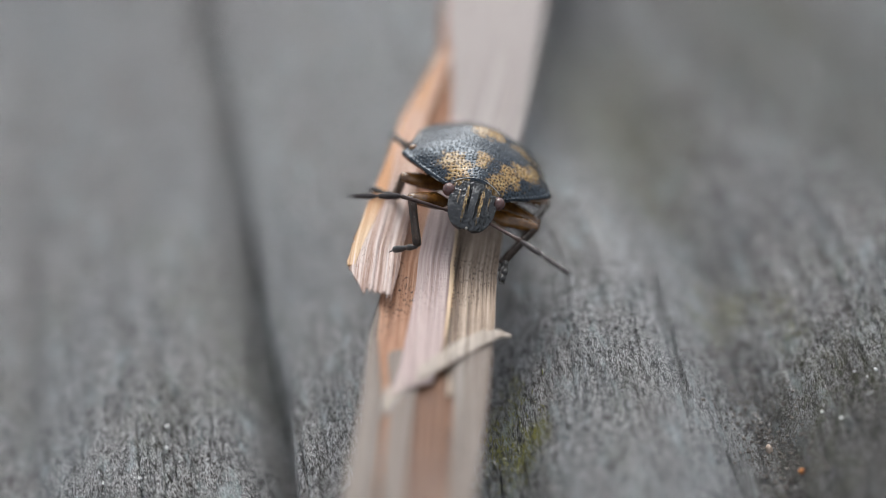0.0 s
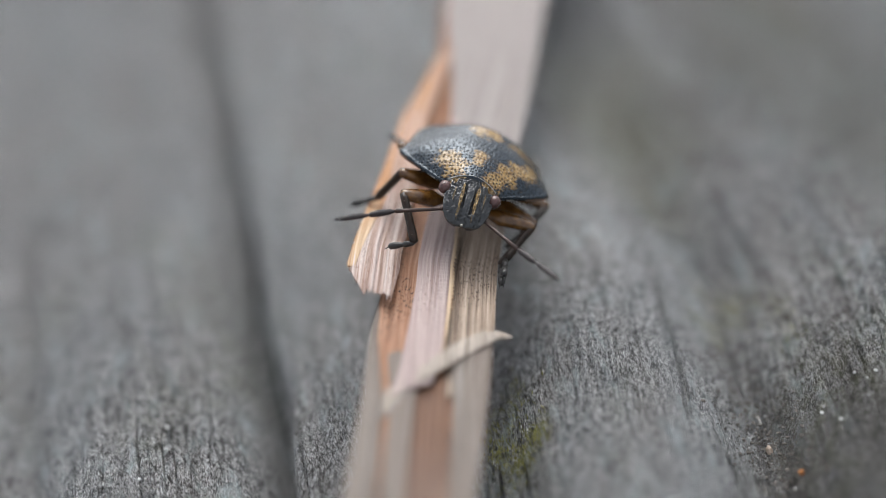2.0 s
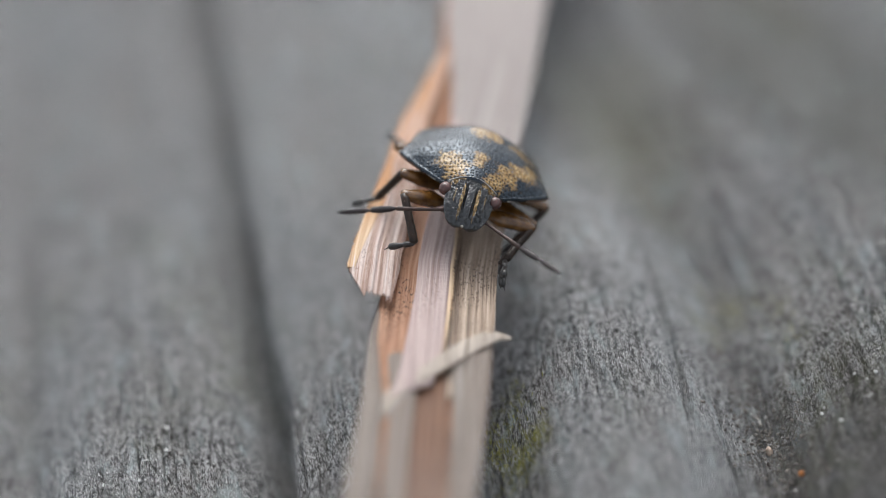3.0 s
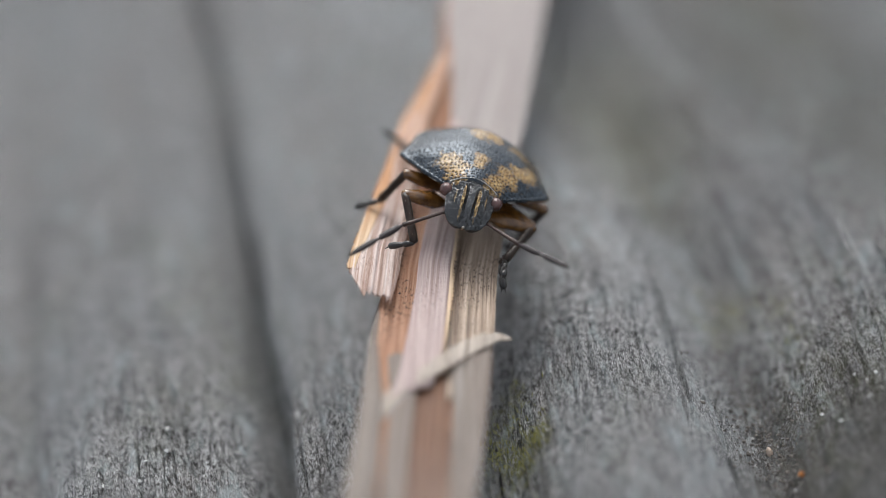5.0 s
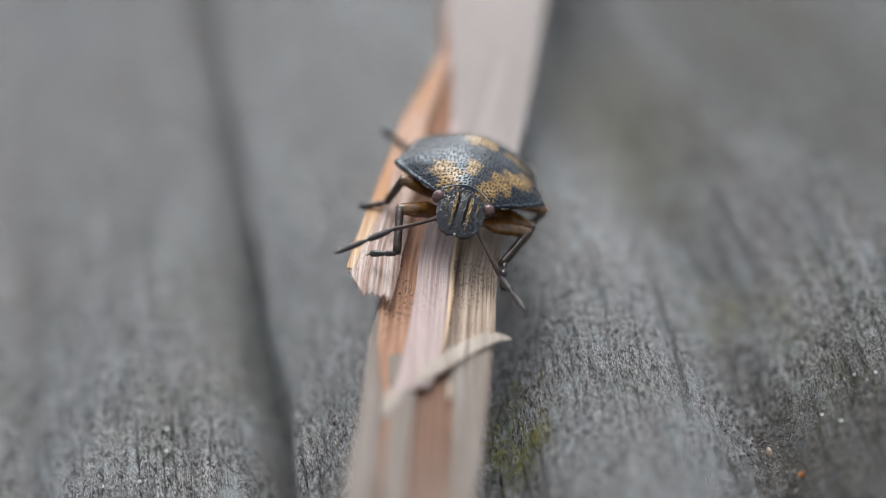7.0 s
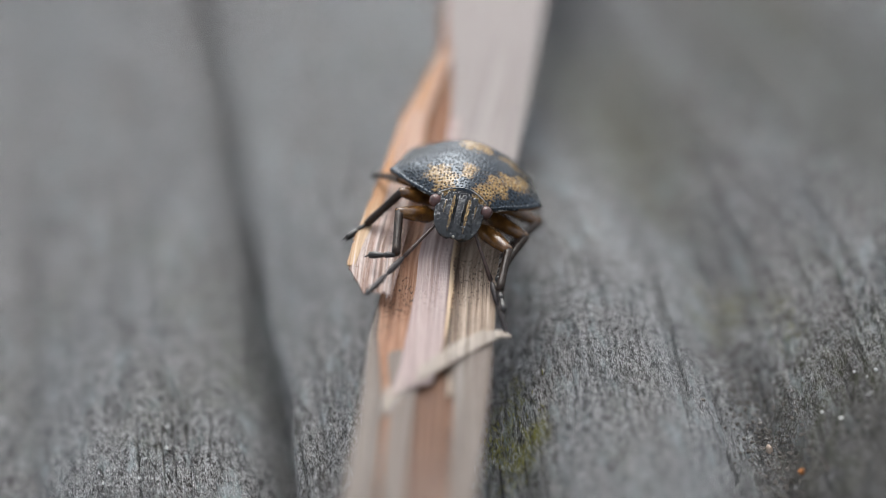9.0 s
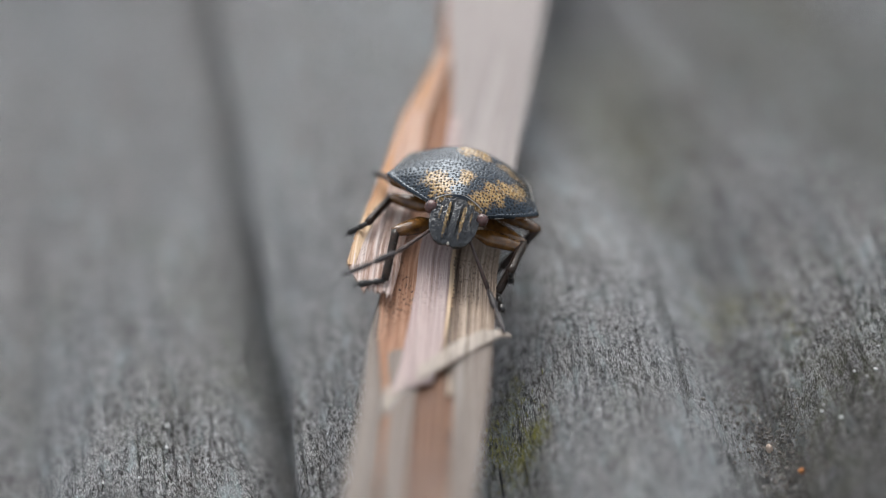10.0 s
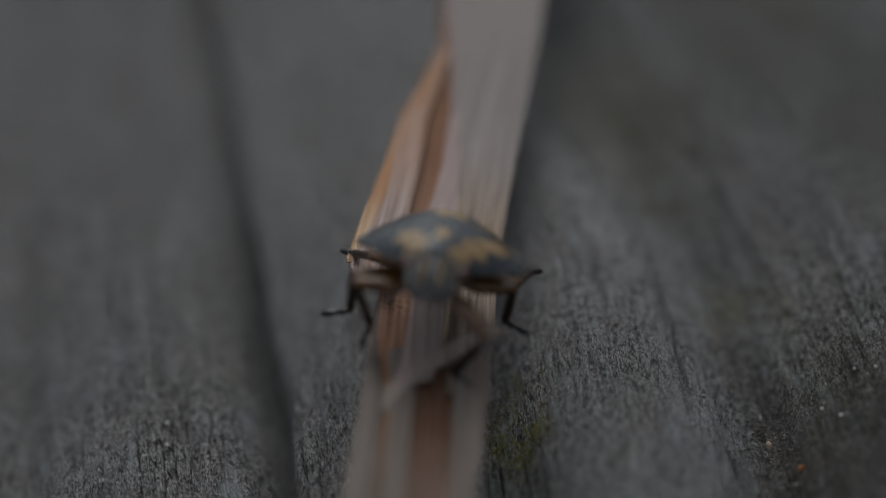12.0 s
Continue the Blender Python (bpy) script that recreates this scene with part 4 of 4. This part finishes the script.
LEGS = {
    ("front", -1): (
        [(0, 0.83, 4.51, 8.7), (0.5, 0.74, 4.78, 8.7), (1, 0.6, 4.97, 8.82), (1.5, 0.49, 4.92, 8.81), (5, 0.51, 4.98, 8.89), (5.5, 0.39, 4.97, 8.87), (6, 0.52, 5.26, 9.05), (6.5, 0.17, 5.02, 8.8), (7, -0.08, 4.56, 8.51), (8.8, -0.15, 3.83, 8.59), (9, -0.36, 4.11, 8.53), (9.5, -0.36, 5.66, 7.57), (10, -0.64, 3.03, 8.11), (10.5, -0.73, 2.58, 8.48), (11, -1.27, 1.83, 8.91), (11.5, -1.76, 2.97, 7.87), (11.7, -2, -1.67, 8.87), (11.8, -2.21, -2.47, 9.04), (12, -2.89, -3.11, 9.61)],
        [(0, 0.3, 2.25, 7.66), (0.5, 0.31, 2.53, 7.59), (1, 0.24, 2.74, 7.64), (1.5, 0.23, 2.74, 7.52), (5, 0.25, 2.8, 7.59), (5.5, 0.16, 2.61, 7.92), (6, 0.21, 2.91, 8.1), (6.5, -0.45, 2.8, 7.71), (7, -0.67, 2.28, 7.53), (8.8, -0.74, 1.55, 7.6), (9, -0.79, 1.8, 7.55), (9.5, -0.68, 3.23, 6.86), (10, -1.55, 1.08, 6.75), (10.5, -1.61, 0.59, 7.15), (11, -1.58, -0.31, 7.56), (11.5, -2.56, 0.6, 7.37), (11.7, -2.54, -3.48, 7.17), (11.8, -2.52, -2.38, 6.51), (12, -2.67, -2.76, 7.1)],
        [(0, -0.91, 3.03, 7.27), (0.5, -0.91, 3.24, 7.09), (1, -0.94, 3.52, 7.16), (1.5, -1.08, 3.42, 7.22), (5, -1.06, 3.48, 7.29), (5.5, -0.92, 3.54, 7.45), (6, -0.73, 3.93, 7.55), (6.5, -1.67, 3.66, 7.51), (7, -2.01, 2.94, 7.47), (8.8, -2.03, 2.31, 7.56), (9, -2.16, 2.41, 7.52), (9.5, -2.11, 3.28, 7.13), (10, -3.03, 0.65, 7.16), (10.5, -2.87, 0.05, 7.09), (11, -2.88, 0.09, 7.03), (11.5, -3.22, 0.31, 7.11), (11.7, -3.74, -4.03, 6.89), (11.8, -3.71, -4.19, 6.87), (12, -3.55, -4.45, 6.81)]),
    ("mid", -1): (
        [(0, 0.76, 6.25, 8.86), (0.5, 0.78, 6.5, 8.91), (3, 0.79, 6.45, 9.05), (5, 0.84, 6.32, 9.14), (6.5, 0.57, 6.34, 9.11), (7, 0.47, 6.09, 9.12), (8.8, 0.23, 5.09, 8.86), (9, 0.04, 5.36, 8.86), (9.5, -0.13, 4.86, 9.07), (10, -0.17, 7.25, 7.42), (10.5, -0.61, 4.34, 8.74), (11, -1.11, 3.36, 9.07), (11.5, -1.26, 1.89, 9.39), (11.8, -2.18, -0.74, 9.27), (12, -2.73, -2.14, 9.37)],
        [(0, 0.06, 7.89, 7.03), (0.5, -0.81, 7.74, 7.34), (3, -0.8, 7.66, 7.46), (5, -0.72, 7.44, 7.47), (6.5, -0.43, 7.75, 7.24), (7, -0.38, 7.57, 7.23), (8.8, -1.76, 5.47, 7.32), (9, -1.67, 5.94, 7.06), (9.5, -1.62, 5.76, 7.2), (10, -1.63, 5.17, 7.56), (10.5, -1.54, 6.01, 7.06), (11, -2.68, 4.75, 7.63), (11.5, -2.5, 2.67, 7.31), (11.8, -3.22, 0.6, 7.37), (12, -3.39, -1.27, 7.06)],
        [(0, -0.8, 8.39, 7.34), (0.5, -2.2, 8.18, 7.01), (3, -2.19, 8.14, 7.14), (5, -2.08, 7.96, 7.09), (6.5, -1.97, 7.78, 7.21), (7, -1.89, 7.65, 7.27), (8.8, -2.98, 6.22, 6.85), (9, -2.88, 5.06, 7.03), (9.5, -2.79, 4.85, 7.4), (10, -2.71, 5.86, 6.79), (10.5, -2.63, 5.03, 7.38), (11, -3.76, 5.69, 7.18), (11.5, -3.83, 3.29, 7.64), (11.8, -4.74, 0.63, 7.43), (12, -4.81, -0.81, 6.95)]),
    ("hind", -1): (
        [(0, 1.53, 7.4, 9.48), (7, 1.57, 10.69, 7.53), (8.8, 0.21, 6.57, 8.84), (10, -0.03, 6.19, 8.93), (10.5, -0.51, 5.7, 8.78), (11, -1.05, 4.85, 9.06), (11.5, -1.83, 3.92, 8.72), (11.8, -2.44, 1.31, 8.81), (12, -2.42, 1.54, 8.1)],
        [(0, 1.08, 9.8, 8.74), (7, 1.33, 13.17, 6.97), (8.8, -0.02, 8.85, 7.72), (10, -0.06, 8.47, 7.79), (10.5, -0.93, 7.87, 7.5), (11, -1.41, 7, 7.73), (11.5, -1.87, 6.19, 7.56), (11.8, -2.83, 3.23, 7.18), (12, -2.75, 3.76, 6.89)],
        [(0, 0.61, 11.22, 8.71), (7, 0.76, 13.54, 7.51), (8.8, -0.61, 9.82, 7.36), (10, -0.64, 9.83, 7.53), (10.5, -2.13, 8.76, 7.61), (11, -2.13, 8.02, 6.91), (11.5, -2.13, 7.62, 7.21), (11.8, -3.54, 4.39, 6.56), (12, -3.29, 5.08, 6.41)]),
    ("front", 1): (
        [(0, 6.07, 4.07, 6.08), (6, 6.06, 4.53, 5.89), (7, 5.82, 4.12, 5.97), (8.8, 4.48, 2.19, 6.26), (9, 4.57, 2.23, 6.14), (9.5, 4.48, 1.53, 6.58), (10, 5.18, 2.82, 5.83), (10.5, 4.96, 2.22, 5.76), (11, 3.55, -0.15, 6.88), (11.5, 3.59, -0.72, 7.25), (11.8, 3.77, -2.22, 7.28), (12, 1.65, -5.68, 7.75)],
        [(0, 4.03, 2.76, 5.3), (6, 4.08, 3.04, 5.29), (7, 4, 2.36, 5.66), (8.8, 3.37, -0.03, 5.68), (9, 3.43, 0.02, 5.55), (9.5, 3.29, -0.66, 6.09), (10, 3.5, 1.28, 4.69), (10.5, 3.48, 0.18, 5.42), (11, 2.71, -2.28, 5.76), (11.5, 2.67, -2.83, 6.16), (11.8, 3.12, -1.39, 4.96), (12, 0.35, -5.39, 5.57)],
        [(0, 3.7, 0.68, 5.17), (6, 3.92, 1.74, 4.55), (7, 3.83, 1.01, 5.04), (8.8, 3.14, -1.83, 5.14), (9, 3.33, -1.43, 5.22), (9.5, 2.94, -1.9, 5.32), (10, 3.45, -0.21, 4.56), (10.5, 3.16, -1.27, 5.19), (11, 3.18, -3.63, 5.27), (11.5, 3.25, -2.98, 4.79), (11.8, 3.33, -2.84, 4.63), (12, 1.1, -6.64, 5.13)]),
    ("mid", 1): (
        [(0, 6.21, 4.68, 5.95), (7, 5.97, 4.51, 6.02), (8.8, 5.55, 3.76, 5.92), (9.5, 5.6, 4.5, 5.07), (10, 5.3, 3.09, 5.89), (10.5, 5.18, 2.84, 5.64), (11, 4.77, 2.46, 5.38), (11.5, 4.35, 0.73, 6.81), (11.8, 3.95, -1.41, 6.33), (12, 4.17, -2.78, 7.28)],
        [(0, 4.34, 3.05, 5.36), (7, 4.25, 2.66, 5.67), (8.8, 3.91, 1.82, 5.75), (9.5, 4.05, 2.47, 5.05), (10, 4.19, 0.8, 6.01), (10.5, 3.84, 0.74, 5.12), (11, 3.73, 0.16, 5.02), (11.5, 4.96, 1.36, 4.41), (11.8, 3.55, -3.76, 5.44), (12, 3.26, -1.86, 5.09)],
        [(0, 3.96, 1.6, 5.34), (7, 3.88, 1.21, 5.72), (8.8, 3.49, 0.39, 5.94), (9.5, 3.59, 1.08, 5.35), (10, 4.27, 1.69, 4.8), (10.5, 4.03, -0.7, 4.75), (11, 3.75, -1.28, 5.42), (11.5, 5.94, 0.29, 4.05), (11.8, 4.77, -3.77, 4.57), (12, 4.16, -3.05, 4.96)]),
    ("hind", 1): (
        [(0, 7.33, 7.05, 5.25), (7, 6.89, 6.05, 5.85), (8.8, 6.51, 6.97, 4.74), (9.5, 6.45, 5.06, 5.36), (10.5, 6.17, 4.67, 5.38), (11, 5.55, 3.29, 6.14), (11.5, 5.24, 2.7, 5.95), (11.8, 4.88, 0.31, 6.7), (12, 4.42, -1.2, 6.4)],
        [(0, 6.03, 4.93, 5.81), (7, 6.28, 7.77, 4.08), (8.8, 5.38, 4.76, 5.3), (9.5, 5.74, 6.81, 3.65), (10.5, 5.13, 2.45, 6.08), (11, 5.15, 4.99, 4.28), (11.5, 5.97, 4.33, 4.13), (11.8, 5.85, 2.16, 5.25), (12, 5.16, 1.07, 5.52)],
        [(0, 5.57, 5.96, 4.83), (7, 5.49, 6.53, 4.35), (8.8, 4.74, 3.44, 5.62), (9.5, 4.96, 5.58, 4.02), (10.5, 4.64, 3.38, 5.01), (11, 4.51, 3.68, 4.61), (11.5, 6.41, 2.96, 4.54), (11.8, 6.67, 2.92, 4.25), (12, 5.84, 2.15, 4.73)]),
}
FEELERS = {
    -1: (
        [(0, 0.44, 3.74, 9.24), (0.5, -0.04, 3.94, 8.54), (1, 0.28, 3.57, 9.24), (1.5, -0, 3.48, 8.84), (3, 0.11, 3.53, 9.02), (4.8, 0.1, 3.02, 8.64), (5.5, 0.16, 2.72, 8.44), (6, -0.01, 3.19, 8.58), (6.3, 0.1, 3.24, 9.23), (6.5, -0.51, 4.03, 7.99), (6.8, -0.51, 3.56, 8.43), (7, -0.47, 2.92, 8.48), (7.2, -0.24, 2.47, 8.69), (8.8, -0.63, 2.19, 6.5), (9, -0.41, 1.93, 7.37), (9.5, -0.56, 1.49, 6.84), (9.9, -0.58, 1.13, 8.62), (10, -0.66, 1.1, 8.2), (10.2, -0.85, 1.08, 7.82), (10.5, -1.02, 1.1, 6.77), (11, -1.36, 0.04, 7.29), (11.2, -1.24, -0.59, 7.02), (11.5, -2.19, -0.78, 7.69), (11.7, -2.35, -2.4, 8.15), (12, -2.53, -5.81, 9.95)],
        [(0, -2.05, 2.29, 10.83), (0.5, -3.15, 3.08, 9.21), (1, -2.71, 2.95, 10.49), (1.5, -2.9, 2.2, 9.76), (3, -2.68, 2.27, 10.26), (4.8, -2.71, 1.31, 8.84), (5.5, -2.54, 0.82, 8.41), (6, -2.6, 1.25, 9.25), (6.3, -2.63, 2.66, 11), (6.5, -3.24, 2.3, 8.69), (6.8, -3.32, 1.99, 9.18), (7, -3.38, 1.4, 8.82), (7.2, -2.32, 0.15, 9.78), (8.8, -2.63, -0.44, 6.6), (9, -2.6, -0.53, 7.32), (9.5, -2.36, -1.27, 7.06), (9.9, -3.07, -0.78, 9.66), (10, -3.35, -0.73, 8.75), (10.2, -2.61, -1.53, 8.81), (10.5, -3.03, -1.5, 7.06), (11, -3.76, -2.22, 7.39), (11.2, -2.92, -3.42, 7.05), (11.5, -4.44, -3.15, 8.15), (11.7, -4.32, -4.92, 8.98), (12, -3.8, -8.77, 10.69)]),
    1: (
        [(0, 4.68, 1.43, 7.44), (0.5, 3.51, 1.52, 6.46), (1, 4.21, 1.69, 6.49), (1.5, 4.52, 1.59, 6.97), (2.5, 4.55, 1.6, 7.16), (3, 4.64, 1.67, 7.13), (4.8, 4.75, 1.67, 7.59), (5.4, 4.33, 1.45, 6.76), (5.5, 4.17, 1.49, 6.47), (5.7, 3.77, 1.36, 6.65), (6, 3.93, 1.43, 6.72), (6.5, 3.1, 1.32, 6.69), (7, 3.72, 1.61, 5.88), (7.2, 3.56, 1.05, 6.58), (8.8, 3.63, 1.32, 5.63), (9, 3.31, 1.19, 5.47), (9.5, 3.12, 0.26, 5.42), (10, 3.09, 0.29, 5.12), (10.5, 3.53, -0.43, 6.56), (10.8, 3.64, -1.04, 7.32), (11, 3.28, -1.55, 7.4), (11.2, 2.4, -2.17, 7.4), (11.5, 1.68, -2.83, 7.7), (11.8, 1.46, -5.39, 8.65), (12, 1.13, -7.06, 9.38)],
        [(0, 6.32, -1.4, 6.98), (0.5, 3.33, -1.4, 4.94), (1, 4.77, -1.48, 5.77), (1.5, 5.72, -1.47, 6.62), (2.5, 6, -1.36, 7.02), (3, 6.01, -1.33, 7.09), (4.8, 6.53, -1.1, 7.76), (5.4, 5.86, -1.43, 6.25), (5.5, 5.31, -1.18, 4.91), (5.7, 3.4, -1.53, 5.11), (6, 4.83, -0.96, 4.63), (6.5, 3.14, -1.29, 4.67), (7, 4.34, -1.62, 5.6), (7.2, 3.49, -2.24, 6.83), (8.8, 4.46, -1.71, 4.61), (9, 3.33, -1.92, 4.35), (9.5, 3.21, -3.03, 5.17), (10, 3.13, -3.01, 5.1), (10.5, 4.4, -3.61, 6.4), (10.8, 4.67, -4.18, 7.36), (11, 3.71, -4.81, 7.07), (11.2, 2.84, -5.17, 6.09), (11.5, 1.47, -6.03, 6.88), (11.8, 2.09, -8.61, 9.03), (12, 1.51, -10.32, 9.77)]),
}


def at_time(rows, t):
    """Eased between rows of (seconds, values...)."""
    ts = [r[0] for r in rows]
    i = max(0, min(len(ts) - 2, int(np.searchsorted(ts, t, side="right")) - 1))
    f = min(1.0, max(0.0, (t - ts[i]) / (ts[i + 1] - ts[i])))
    f = 0.5 * f + 0.5 * smoothstep(f)
    return [a + (b - a) * f for a, b in zip(rows[i][1:], rows[i + 1][1:])]


def aim(p, q, up):
    """The pose at p, in metres, that points its y axis at q."""
    y = (q - p).normalized()
    x = y.cross(up).normalized()
    m = Matrix((x, y, x.cross(y))).transposed().to_4x4()
    m.translation = p
    return m


def motions():
    times = [round(0.1 * i, 1) for i in range(121)]
    body, rows = {}, {}
    for t in times:
        v = at_time(BODY, t)
        body[t] = pose(v[0] * MM, v[1] * MM, v[2] * MM, *v[3:])
    walk(BUG, [(t, body[t]) for t in times])
    for (nm, side), (knees, ankles, toes) in LEGS.items():
        leg, shin, foot = MOVERS[nm, side]
        a, b, c = [], [], []
        for t in times:
            inv = body[t].inverted()
            root = Vector(COXA[nm]) * MM
            root.x *= side
            knee, ankle, toe = (inv @ (Vector(at_time(r, t)) * MM) for r in (knees, ankles, toes))
            m1 = aim(root, knee, Vector((0, 0, 1)))
            k = m1 @ Vector((0, THIGH[nm] * MM, 0))
            m2 = aim(k, ankle, Vector((side, 0, 0.3)))
            n = m2 @ Vector((0, SHIN * MM, 0))
            m3 = aim(n, toe + (n - ankle), Vector((0, 0.2, 1)))
            a.append((t, m1))
            b.append((t, m1.inverted() @ m2))
            c.append((t, m1.inverted() @ m3))
        walk(leg, a)
        walk(shin, b)
        walk(foot, c)
    for side, (elbows, tips) in FEELERS.items():
        fl, tip = MOVERS["feeler", side]
        a, b = [], []
        for t in times:
            inv = body[t].inverted()
            root = Vector(FEELER_ROOT) * MM
            root.x *= side
            elbow, end = (inv @ (Vector(at_time(r, t)) * MM) for r in (elbows, tips))
            m1 = aim(root, elbow, Vector((0, 0, 1)))
            m2 = aim(m1 @ Vector((0, FEELER_BASE * MM, 0)), end, Vector((0, 0, 1)))
            a.append((t, m1))
            b.append((t, m1.inverted() @ m2))
        walk(fl, a)
        walk(tip, b)


motions()
